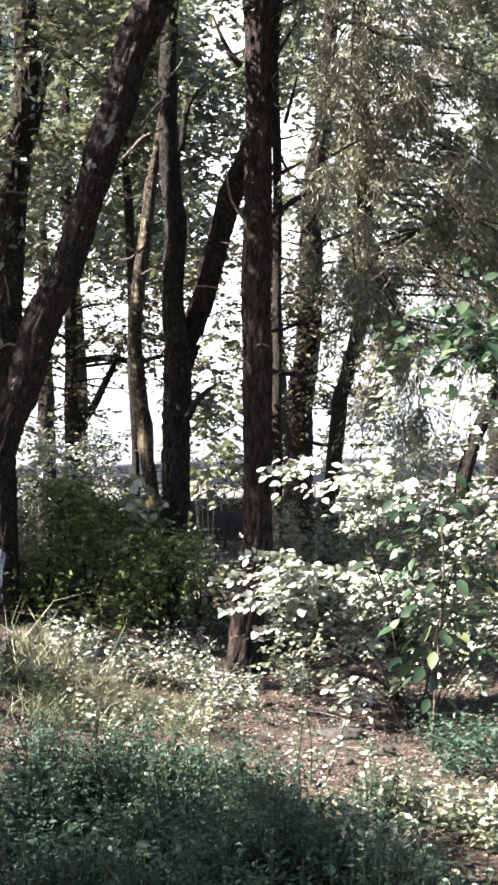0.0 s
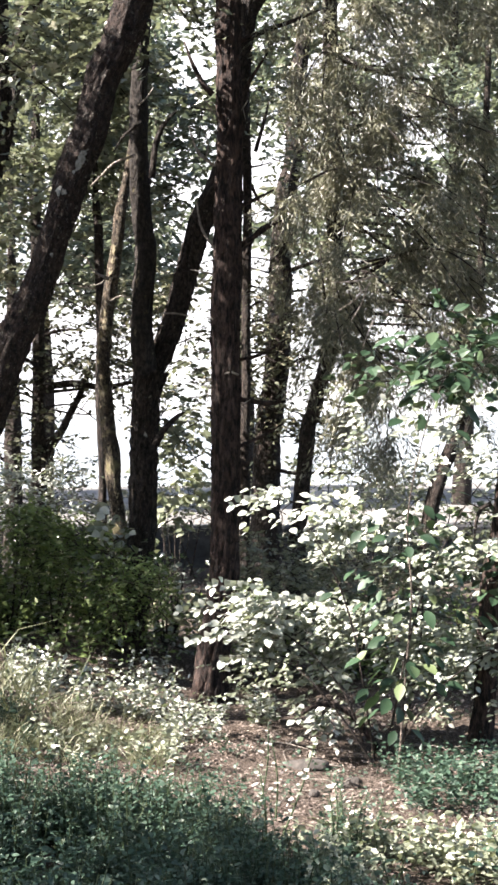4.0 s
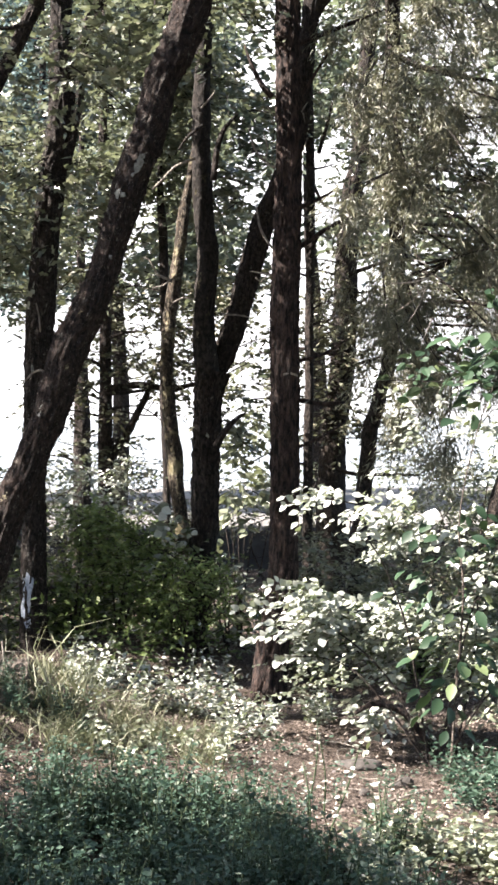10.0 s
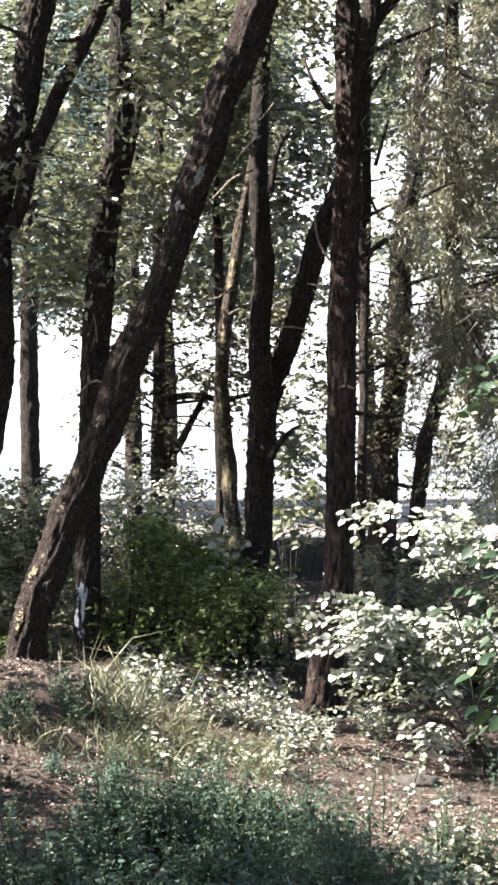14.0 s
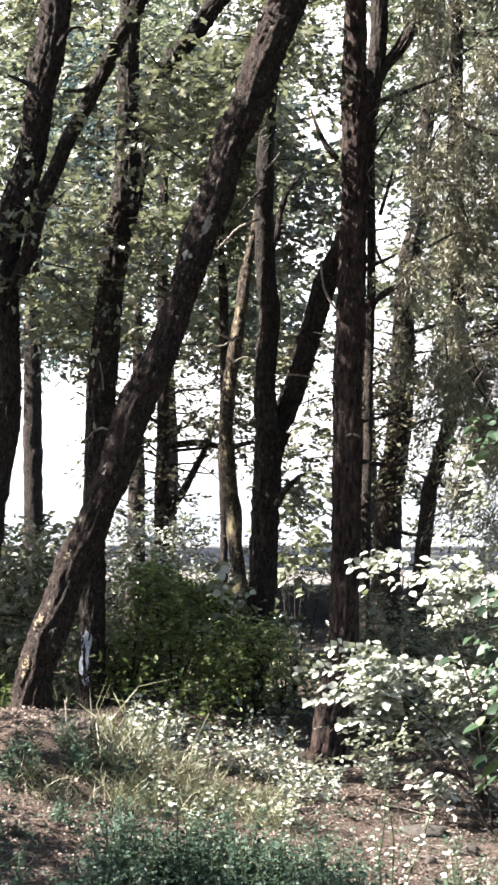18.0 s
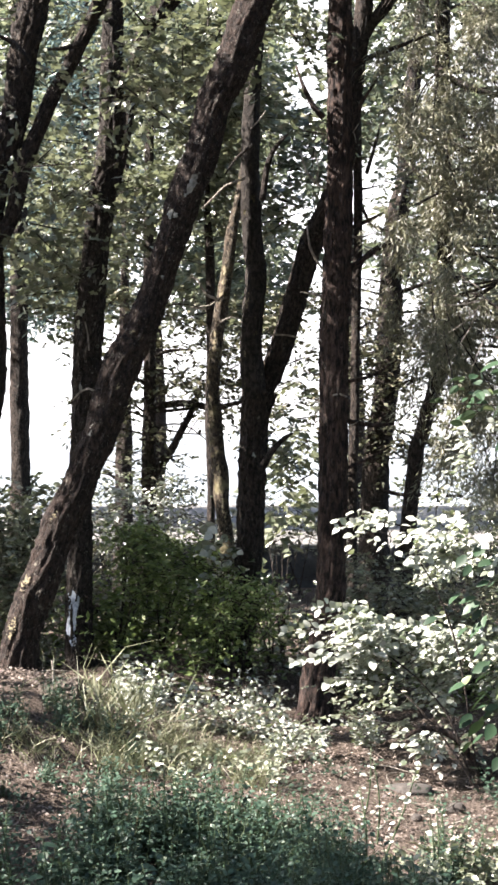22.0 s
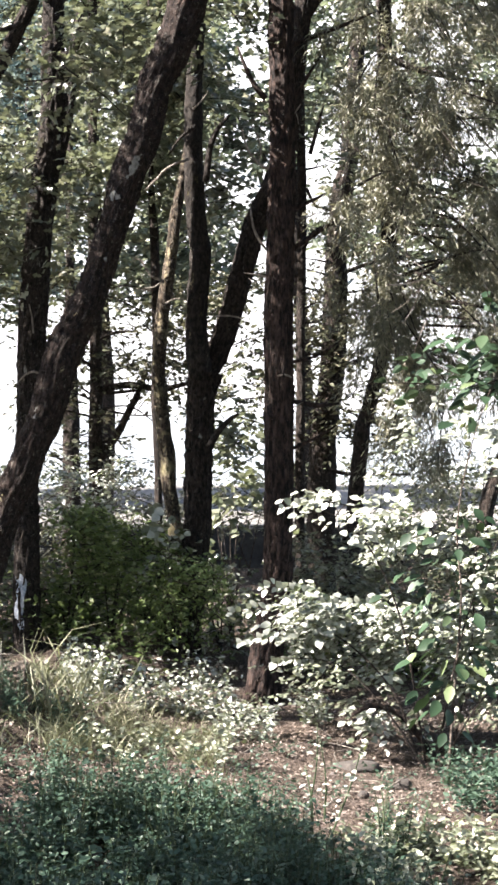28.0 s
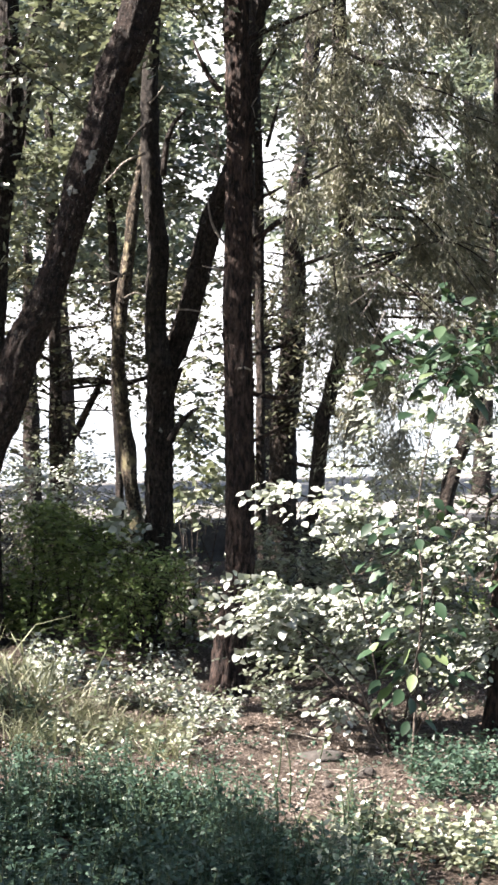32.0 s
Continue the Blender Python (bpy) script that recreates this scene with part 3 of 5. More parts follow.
H = [(-0.72, 15.00, -0.35, 0.086), (-0.71, 15.00, 0.49, 0.075), (-0.72, 15.00, 1.13, 0.070), (-0.72, 15.00, 1.67, 0.064), (-0.72, 15.00, 2.20, 0.059), (-0.73, 15.00, 2.95, 0.054), (-0.73, 15.00, 3.81, 0.048), (-0.70, 15.00, 5.60, 0.025)]
H2 = [(-0.71, 15.00, 1.10, 0.048), (-0.62, 15.00, 1.25, 0.048), (-0.52, 15.00, 1.39, 0.043), (-0.43, 15.00, 1.56, 0.037), (-0.33, 15.00, 1.75, 0.032), (-0.24, 15.00, 1.99, 0.027)]
H3 = [(-1.10, 17.00, -0.35, 0.118), (-1.09, 17.00, 0.34, 0.103), (-1.09, 17.00, 0.77, 0.097), (-1.09, 17.00, 1.37, 0.091), (-1.08, 17.00, 1.92, 0.073), (-1.08, 17.00, 2.65, 0.055), (-1.08, 17.00, 3.50, 0.042), (-1.05, 17.00, 5.20, 0.020)]
I = [(1.40, 15.00, -0.35, 0.167), (1.41, 15.00, 0.72, 0.145), (1.42, 15.00, 1.15, 0.134), (1.46, 15.00, 1.52, 0.129), (1.52, 15.00, 1.90, 0.118), (1.54, 15.00, 2.33, 0.118), (1.56, 15.00, 2.75, 0.112), (1.57, 15.00, 3.13, 0.107), (1.63, 15.00, 3.67, 0.107), (1.69, 15.00, 3.94, 0.091), (1.73, 15.00, 4.48, 0.080), (1.79, 15.00, 5.02, 0.070), (1.83, 15.00, 5.39, 0.059), (1.88, 15.00, 5.83, 0.054), (1.91, 15.00, 6.32, 0.048)]
J = [(1.41, 12.60, -0.35, 0.093), (1.42, 12.60, 0.35, 0.081), (1.43, 12.60, 0.58, 0.072), (1.47, 12.60, 0.94, 0.063), (1.50, 12.60, 1.21, 0.063), (1.52, 12.60, 1.42, 0.063), (1.57, 12.60, 1.57, 0.063), (1.61, 12.60, 1.75, 0.058), (1.67, 12.60, 1.93, 0.063), (1.72, 12.60, 2.25, 0.063), (1.75, 12.60, 2.61, 0.063), (1.75, 12.60, 3.06, 0.063), (1.74, 12.60, 3.65, 0.063), (1.73, 12.60, 4.10, 0.063), (1.72, 12.60, 4.54, 0.063), (1.72, 12.60, 5.04, 0.058), (1.70, 12.60, 6.60, 0.040)]
K = [(1.06, 13.20, -0.35, 0.048), (1.07, 13.20, 1.06, 0.042), (1.08, 13.20, 1.76, 0.038), (1.08, 13.20, 2.23, 0.038), (1.09, 13.20, 2.71, 0.038), (1.10, 13.20, 3.18, 0.038), (1.10, 13.20, 3.65, 0.038), (1.09, 13.20, 4.13, 0.038), (1.10, 13.20, 4.70, 0.028), (1.12, 13.20, 5.80, 0.015)]
L = [(2.12, 9.20, -0.39, 0.079), (2.15, 9.20, -0.15, 0.066), (2.16, 9.20, 0.08, 0.066), (2.18, 9.20, 0.32, 0.069), (2.20, 9.20, 0.58, 0.066), (2.24, 9.20, 0.82, 0.062), (2.27, 9.20, 1.09, 0.059), (2.29, 9.20, 1.32, 0.059), (2.31, 9.20, 1.92, 0.056), (2.32, 9.20, 2.92, 0.053), (2.40, 9.20, 5.60, 0.045)]
M = [(2.52, 13.00, -0.35, 0.091), (2.53, 13.00, 0.29, 0.079), (2.56, 13.00, 0.48, 0.070), (2.59, 13.00, 0.72, 0.070), (2.64, 13.00, 0.90, 0.065), (2.72, 13.00, 1.14, 0.060), (2.83, 13.00, 1.42, 0.056), (2.94, 13.00, 1.89, 0.046), (3.02, 13.00, 2.55, 0.037), (3.10, 13.00, 4.60, 0.025)]
pine = tree("tall straight pine with reddish-brown flaking bark and dead twigs", [A], BARK_PINE, sides=48, ridges=0.05, step=0.03)
leaning = tree("leaning oak with dark bark and pale lichen patches", [B], BARK_RED, sides=56, step=0.025, ridges=0.045)
painted = tree("dark oak with flaking pale paint near its foot", [C, C2], BARK_LICHEN, sides=52, step=0.03, ridges=0.045)
forked = tree("forked oak with two dark limbs, moss on the thinner one", [D, DR, DR2], BARK_OAK, sides=52, step=0.03, ridges=0.045)
part("mossy_limb", stem_mesh("mossy_limb", [(x, y, z, r * 0.97) for x, y, z, r in DL], BARK_MOSS, 18, 0.05, 0.1, 0.04, 3), forked, "limb with sunlit yellow-green moss")
thin = tree("thin crooked tree with yellow-green moss on its bark", [E], BARK_SUNLIT, sides=16)
tree("slim dark trunk behind the mossy tree", [E2], BARK_OAK, sides=12)
leftoak = tree("big oak with two rising limbs and dark bark", [F, F2], BARK_OAK, sides=52, step=0.03, ridges=0.045)
far1 = tree("distant straight trunk against the bright lake", [G], BARK_OAK, sides=14)
far2 = tree("young dark tree with one low side branch", [H, H2], BARK_OAK, sides=14)
far3 = tree("short dark trunk among undergrowth near the track", [H3], BARK_OAK, sides=14)
rear = tree("thick dark trunk standing behind the pine", [I], BARK_OAK, sides=20)
cedar = tree("cedar with a leaning trunk and hanging grey-green fronds", [J], BARK_OAK, sides=20)
slender = tree("slender dark trunk close behind the pine", [K], BARK_OAK, sides=14)
edge = tree("reddish-brown trunk beside the leafy shrub", [L], BARK_PINE, sides=24)
tree("short leaning dark trunk near the track", [M], BARK_OAK, sides=14)

# dead and living branches
twig(pine, [(0.83, 10.95, 4.11, 0.020), (1.00, 10.95, 4.18, 0.018), (1.24, 10.95, 4.27, 0.014), (1.46, 10.95, 4.36, 0.006)], BARK_PINE)
twig(pine, [(0.83, 10.95, 2.70, 0.020), (1.01, 10.95, 2.82, 0.018), (1.15, 10.95, 2.90, 0.012), (1.30, 10.95, 2.94, 0.006)], BARK_PINE)
twig(pine, [(0.82, 10.95, 2.97, 0.018), (0.97, 10.95, 3.04, 0.014), (1.09, 10.95, 3.10, 0.006)], BARK_PINE)
twig(pine, [(0.84, 10.95, 1.66, 0.020), (1.02, 10.95, 1.63, 0.018), (1.17, 10.95, 1.64, 0.010)], BARK_PINE)
twig(pine, [(0.84, 10.95, 1.93, 0.016), (1.01, 10.95, 1.97, 0.012), (1.19, 10.95, 2.08, 0.006)], BARK_PINE)
twig(pine, [(0.84, 10.95, 1.33, 0.014), (1.02, 10.95, 1.41, 0.010), (1.15, 10.95, 1.49, 0.006)], BARK_PINE)
twig(pine, [(0.67, 10.95, 3.75, 0.022), (0.60, 10.95, 3.83, 0.020), (0.53, 10.95, 3.97, 0.014), (0.48, 10.95, 4.11, 0.006)], BARK_PINE)
twig(pine, [(0.83, 10.95, 3.68, 0.016), (0.96, 10.95, 3.90, 0.012), (1.06, 10.95, 4.05, 0.006)], BARK_PINE)
twig(pine, [(0.71, 10.95, 1.21, 0.014), (0.80, 10.95, 1.23, 0.012), (0.89, 10.95, 1.21, 0.008), (0.93, 10.95, 1.26, 0.004)], BARK_PINE)
twig(pine, [(0.66, 10.80, 2.69, 0.008), (0.61, 10.80, 2.76, 0.009), (0.57, 10.80, 2.85, 0.008), (0.55, 10.80, 2.99, 0.005)], TWIG)
twig(pine, [(0.68, 10.80, 3.24, 0.009), (0.61, 10.80, 3.28, 0.010), (0.54, 10.80, 3.37, 0.008), (0.50, 10.80, 3.51, 0.004)], TWIG)
twig(pine, [(0.61, 10.80, 3.28, 0.006), (0.63, 10.80, 3.38, 0.006), (0.60, 10.80, 3.49, 0.004)], TWIG)
twig(pine, [(0.73, 10.80, 1.83, 0.010), (0.78, 10.80, 1.84, 0.009), (0.83, 10.80, 1.82, 0.007)], TWIG)
twig(forked, [(0.27, 11.85, 3.31, 0.025), (0.30, 11.85, 3.55, 0.023), (0.36, 11.85, 3.70, 0.019), (0.46, 11.85, 3.81, 0.008)], BARK_OAK)
twig(forked, [(0.28, 11.85, 1.32, 0.030), (0.34, 11.85, 1.43, 0.025), (0.45, 11.85, 1.54, 0.017), (0.51, 11.85, 1.57, 0.006)], BARK_OAK)
twig(forked, [(0.20, 11.85, 3.72, 0.017), (0.08, 11.85, 3.63, 0.011), (-0.01, 11.85, 3.50, 0.006)], BARK_OAK)
twig(forked, [(0.33, 11.75, 2.30, 0.006), (0.44, 11.75, 2.30, 0.008), (0.54, 11.75, 2.28, 0.006)], TWIG)
twig(forked, [(-0.18, 11.75, 3.23, 0.008), (-0.09, 11.75, 3.32, 0.009), (-0.01, 11.75, 3.40, 0.010), (0.14, 11.75, 3.46, 0.011)], TWIG)
twig(forked, [(0.18, 11.75, 3.83, 0.006), (0.24, 11.75, 3.89, 0.006), (0.29, 11.75, 3.96, 0.004)], TWIG)
twig(thin, [(-0.07, 12.30, 2.61, 0.011), (-0.16, 12.30, 2.65, 0.009), (-0.22, 12.30, 2.76, 0.008), (-0.28, 12.30, 2.78, 0.004)], TWIG)
twig(thin, [(-0.04, 12.30, 2.43, 0.009), (0.04, 12.30, 2.47, 0.008), (0.14, 12.30, 2.45, 0.004)], TWIG)
twig(thin, [(-0.06, 12.30, 2.61, 0.008), (-0.12, 12.30, 2.56, 0.007), (-0.20, 12.30, 2.55, 0.004)], TWIG)
twig(painted, [(-0.94, 11.60, 1.86, 0.007), (-1.00, 11.60, 1.89, 0.009), (-1.07, 11.60, 1.86, 0.007), (-1.12, 11.60, 1.80, 0.004)], TWIG)
twig(painted, [(-1.00, 11.60, 2.17, 0.006), (-1.01, 11.60, 2.29, 0.006), (-1.03, 11.60, 2.38, 0.004)], TWIG)
twig(painted, [(-0.79, 11.60, 4.19, 0.029), (-0.64, 11.60, 4.21, 0.021), (-0.47, 11.60, 4.20, 0.008)], BARK_LICHEN)
twig(leftoak, [(-0.98, 10.70, 4.19, 0.023), (-1.09, 10.70, 4.16, 0.017), (-1.21, 10.70, 4.15, 0.008)], BARK_OAK)
twig(leftoak, [(-1.32, 10.70, 4.04, 0.023), (-1.44, 10.70, 4.19, 0.019), (-1.59, 10.70, 4.26, 0.010)], BARK_OAK)
twig(leftoak, [(-1.58, 10.70, 2.77, 0.019), (-1.52, 10.70, 2.88, 0.019), (-1.46, 10.70, 2.96, 0.010)], BARK_OAK)
twig(leftoak, [(-1.25, 10.70, 4.46, 0.019), (-1.17, 10.70, 4.58, 0.013), (-1.08, 10.70, 4.59, 0.006)], BARK_OAK)
twig(rear, [(1.60, 14.90, 2.89, 0.024), (1.87, 14.90, 2.98, 0.019), (2.08, 14.90, 3.06, 0.008)], BARK_OAK)
twig(rear, [(1.55, 14.90, 1.99, 0.021), (1.77, 14.90, 2.07, 0.016), (1.93, 14.90, 2.12, 0.008)], BARK_OAK)
twig(rear, [(1.40, 14.90, 1.08, 0.021), (1.61, 14.90, 1.00, 0.019), (1.93, 14.90, 0.99, 0.016), (2.25, 14.90, 0.98, 0.011)], BARK_OAK)
twig(rear, [(1.68, 14.90, 4.28, 0.024), (1.92, 14.90, 4.29, 0.016), (2.13, 14.90, 4.39, 0.008)], BARK_OAK)
twig(rear, [(1.60, 14.90, 3.53, 0.021), (1.81, 14.90, 3.54, 0.013), (1.95, 14.90, 3.62, 0.008)], BARK_OAK)
twig(cedar, [(1.60, 12.00, 4.34, 0.030), (1.79, 12.00, 4.22, 0.026), (2.10, 12.00, 4.13, 0.019), (2.40, 12.00, 4.09, 0.011)], BARK_OAK)
twig(cedar, [(1.62, 12.00, 3.83, 0.026), (1.88, 12.00, 3.68, 0.021), (2.14, 12.00, 3.62, 0.013), (2.40, 12.00, 3.60, 0.006)], BARK_OAK)
twig(cedar, [(1.65, 12.00, 2.46, 0.026), (1.86, 12.00, 2.59, 0.021), (2.08, 12.00, 2.72, 0.013)], BARK_OAK)
twig(cedar, [(1.64, 12.00, 2.20, 0.026), (1.90, 12.00, 2.03, 0.017), (2.12, 12.00, 1.92, 0.006)], BARK_OAK)
twig(cedar, [(1.57, 12.00, 3.40, 0.021), (1.40, 12.00, 3.60, 0.013), (1.29, 12.00, 3.68, 0.006)], BARK_OAK)
twig(cedar, [(1.66, 10.20, 2.44, 0.008), (1.55, 10.20, 2.41, 0.007), (1.40, 10.20, 2.40, 0.003)], TWIG)
twig(cedar, [(1.64, 10.20, 2.40, 0.007), (1.54, 10.20, 2.29, 0.004), (1.43, 10.20, 2.22, 0.002)], TWIG)
twig(cedar, [(1.62, 10.20, 2.37, 0.007), (1.58, 10.20, 2.26, 0.004), (1.51, 10.20, 2.15, 0.002)], TWIG)
twig(cedar, [(1.58, 10.20, 2.33, 0.005), (1.54, 10.20, 2.44, 0.004), (1.44, 10.20, 2.47, 0.002)], TWIG)
twig(cedar, [(1.67, 10.20, 2.18, 0.007), (1.62, 10.20, 2.07, 0.004), (1.58, 10.20, 1.96, 0.002)], TWIG)
twig(cedar, [(1.66, 10.20, 2.49, 0.007), (1.58, 10.20, 2.55, 0.004), (1.48, 10.20, 2.55, 0.002)], TWIG)
twig(slender, [(1.16, 13.10, 3.72, 0.019), (1.23, 13.10, 3.95, 0.014), (1.28, 13.10, 4.14, 0.007)], BARK_OAK)
twig(slender, [(1.08, 13.10, 2.87, 0.019), (1.17, 13.10, 3.06, 0.012), (1.31, 13.10, 3.15, 0.007)], BARK_OAK)
twig(slender, [(1.13, 13.10, 3.44, 0.016), (1.21, 13.10, 3.29, 0.012), (1.35, 13.10, 3.25, 0.005)], BARK_OAK)
twig(far2, [(-0.67, 14.90, 2.29, 0.021), (-0.52, 14.90, 2.34, 0.016), (-0.31, 14.90, 2.35, 0.008)], BARK_OAK)
twig(far2, [(-0.69, 14.90, 1.97, 0.021), (-0.84, 14.90, 2.08, 0.016), (-0.97, 14.90, 2.10, 0.008)], BARK_OAK)
twig(far2, [(-0.71, 14.90, 1.76, 0.019), (-0.49, 14.90, 1.78, 0.016), (-0.20, 14.90, 1.81, 0.011), (0.12, 14.90, 1.83, 0.005)], BARK_OAK)
twig(far2, [(-0.68, 14.90, 3.04, 0.021), (-0.48, 14.90, 3.14, 0.013), (-0.32, 14.90, 3.36, 0.008)], BARK_OAK)
twig(far2, [(-0.67, 14.90, 1.82, 0.030), (-0.38, 14.90, 1.85, 0.035), (-0.11, 14.90, 1.81, 0.028), (0.15, 14.90, 1.86, 0.020)], BARK_OAK)
twig(edge, [(2.14, 9.00, 1.03, 0.014), (2.08, 9.00, 1.00, 0.013), (2.05, 9.00, 0.92, 0.010), (2.04, 9.00, 0.82, 0.005)], BARK_OAK)

r2 = np.random.default_rng(17)


def side_twigs(parent, stem, n, low, high, reach, mat):
    """Thin bare side branches that leave a stem at random heights, each with a kink and a fork."""
    s = spline(stem, 0.04)
    for k in range(n):
        z = r2.uniform(low, high)
        x, y, z, r = s[np.argmin(np.abs(s[:, 2] - z))]
        d, ln = (1 if r2.random() < 0.5 else -1), reach * r2.uniform(0.4, 1.0)
        dy, rise = r2.normal() * 0.2, r2.normal(0.05, 0.22)
        mid = (x + d * 0.5 * ln, y + 0.5 * dy * ln, z + 0.5 * rise * ln + r2.normal() * 0.03)
        end = (x + d * ln, y + dy * ln, z + rise * ln + r2.normal() * 0.06)
        twig(parent, [(x + d * 0.5 * r, y, z, 0.012), (*mid, 0.008), (*end, 0.003)], mat)
        twig(parent, [(*mid, 0.006), (mid[0] + d * 0.2 * ln, mid[1] - 0.03, mid[2] + r2.choice((-1, 1)) * 0.22 * ln, 0.004), (mid[0] + d * 0.34 * ln, mid[1] - 0.04, mid[2] + r2.normal() * 0.3 * ln, 0.002)], mat)


side_twigs(far2, H, 12, 1.3, 3.0, 0.8, BARK_OAK)
side_twigs(rear, I, 10, 1.2, 3.2, 0.8, BARK_OAK)
side_twigs(slender, K, 9, 1.6, 4.2, 0.45, BARK_OAK)
side_twigs(pine, A, 9, 1.4, 4.4, 0.28, TWIG)
side_twigs(far3, H3, 5, 0.9, 2.0, 0.5, BARK_OAK)


def on_bark(parent, name, stem, z, across, w, h, mat, label="", flaky=0.0):
    """A thin scale on the near face of a stem: at height z, offset across in radii, w by h metres, with a ragged outline."""
    s = spline(stem, 0.03) * (1, 1, 1, 0.97)
    bm = bmesh.new()
    rows, cols = (75, 29) if flaky else (31, 19)
    grid = {}
    off = Vector((z * 7.3, across * 3.1, w * 50))
    for a in range(rows):
        k = 2 * a / (rows - 1) - 1
        c = s[np.argmin(np.abs(s[:, 2] - (z + k * h / 2)))]
        for b in range(cols):
            q = 2 * b / (cols - 1) - 1
            dx = max(-0.97 * c[3], min(0.97 * c[3], across * c[3] + q * w / 2))
            out = 1.1 + 0.02 * noise.noise(Vector((k, q, 0)) * 4 + off)
            flake = noise.noise(Vector((k * 5.0, q * 1.6, 2.0)) + off) + 0.6 * noise.noise(Vector((k * 11.0, q * 4.0, 5.0)) + off)
            if (not flaky or flake > -flaky) and k * k + q * q < (0.72 + 0.6 * noise.noise(Vector((k, q, 0)) * 1.6 + off)) ** 2:
                grid[a, b] = bm.verts.new((c[0] + dx, c[1] - math.sqrt(max(0.0, (out * c[3]) ** 2 - dx * dx)), z + k * h / 2))
    for a in range(rows - 1):
        for b in range(cols - 1):
            ring = [grid.get(i) for i in ((a, b), (a, b + 1), (a + 1, b + 1), (a + 1, b))]
            if all(ring):
                bm.faces.new(ring)
    me = bpy.data.meshes.new(name)
    bm.to_mesh(me)
    bm.free()
    me.materials.append(mat)
    for p in me.polygons:
        p.use_smooth = True
    return part(name, me, parent, label, "stuff" if flaky else "")


on_bark(painted, "paint_patch", C, 0.22, -0.42, 0.13, 0.46, PAINT, "flaking bluish-white paint", 0.3)
on_bark(painted, "paint_patch", C, 0.02, -0.25, 0.06, 0.14, PAINT, "flaking bluish-white paint", 0.05)
for z, a, w, h in ((3.13, 0.3, 0.08, 0.19), (2.95, -0.45, 0.07, 0.09), (2.94, -0.1, 0.05, 0.05), (1.58, -0.75, 0.05, 0.12), (2.55, 0.3, 0.03, 0.04)):
    on_bark(leaning, "lichen_patch", B, z, a, w, h, LICHEN, "pale grey lichen")
# Moss mostly along the left edges, painted bright where sun would strike
for z, a, w, h in ((0.34, -0.6, 0.08, 0.16), (0.62, -0.75, 0.05, 0.14), (1.05, -0.5, 0.04, 0.09), (1.86, 0.2, 0.03, 0.05), (2.2, -0.35, 0.025, 0.04)):
    on_bark(leaning, "lit_moss_patch", B, z, a, w, h, LIT_MOSS, "dry ochre moss, painted as if sunlit", 0.1)
for z, a, w, h in ((2.88, -0.5, 0.06, 0.34), (2.6, -0.6, 0.045, 0.2), (3.4, -0.5, 0.04, 0.16), (2.2, -0.6, 0.03, 0.12)):
    on_bark(forked, "lit_moss_patch", DL, z, a, w, h, LIT_MOSS, "yellow moss, painted as if sunlit", 0.12)
for z, a, w, h in ((2.72, -0.3, 0.05, 0.36), (2.3, -0.3, 0.045, 0.26), (1.72, -0.4, 0.05, 0.4), (1.25, -0.3, 0.05, 0.3), (0.95, 0.1, 0.04, 0.2)):
    on_bark(thin, "lit_moss_patch", E, z, a, w, h, LIT_MOSS, "yellow moss, painted as if sunlit", 0.12)
on_bark(forked, "lichen_patch", D, 1.4, 0.15, 0.035, 0.055, LICHEN, "pale round lichen")
for z, a, w, h in ((3.3, -0.2, 0.045, 0.1), (1.9, -0.3, 0.04, 0.1)):
    on_bark(painted, "lichen_patch", C, z, a, w, h, LICHEN, "pale grey lichen")

# flaking plates on the pine
r1 = np.random.default_rng(5)
for k in range(120):
    on_bark(pine, "bark_plate", A, r1.uniform(-0.2, 5.0), r1.uniform(-0.8, 0.8), r1.uniform(0.03, 0.06), r1.uniform(0.07, 0.18), BARK_PINE)

# crowns; some boxes lie out of view and are added only for shade
# First three boxes: unseen foliage added to shade the trunks from the sun
crown("crown", leftoak, [(640, (-5.2, 10.4, 3.2), (-2.4, 11.5, 5.5), 0.04, 0.8), (420, (-5.2, 8.95, 4.6), (-2.4, 10.4, 6.3), 0.04, 0.8), (330, (-4.8, 9.05, 4.5), (-2.6, 10.2, 6.6), -0.1, 1.2), (170, (-2.3, 10.3, 2.7), (-0.7, 12.3, 5.6), 0.14, 1.3)], LEAF_OAK, 0.1, 9, 0.36, (LOBED_V, LOBED_F))
# The 700-spray box is unseen foliage added to dim the sky overhead
crown("crown", leaning, [(90, (-0.75, 10.2, 3.75), (0.0, 10.9, 4.5), 0.05, 1.6), (240, (-0.6, 9.6, 4.9), (1.6, 11.2, 6.4), 0.05, 1.2), (700, (0.6, 7.6, 6.0), (4.6, 11.0, 8.4), 0.0, 0.8)], LEAF_OAK, 0.1, 9, 0.36, (LOBED_V, LOBED_F))
crown("crown", painted, [(660, (-1.9, 12.7, 3.0), (0.4, 13.8, 6.5), 0.18, 1.2), (70, (-1.7, 12.1, 2.5), (-1.0, 12.8, 3.1), 0.15, 1.8)], LEAF_OAK, 0.1, 9, 0.36, (LOBED_V, LOBED_F))
crown("crown", forked, [(420, (-0.6, 12.6, 3.3), (0.8, 14.2, 7.0), 0.2, 1.2), (60, (0.36, 12.5, 1.0), (0.7, 13.4, 2.0), 0.25, 2.4)], LEAF_OAK, 0.1, 9, 0.36, (LOBED_V, LOBED_F))
crown("crown", far2, [(460, (-1.5, 14.4, 2.5), (0.5, 16.0, 4.6), 0.2, 1.2)], LEAF_OAK, 0.075, 10, 0.3, (LOBED_V, LOBED_F))
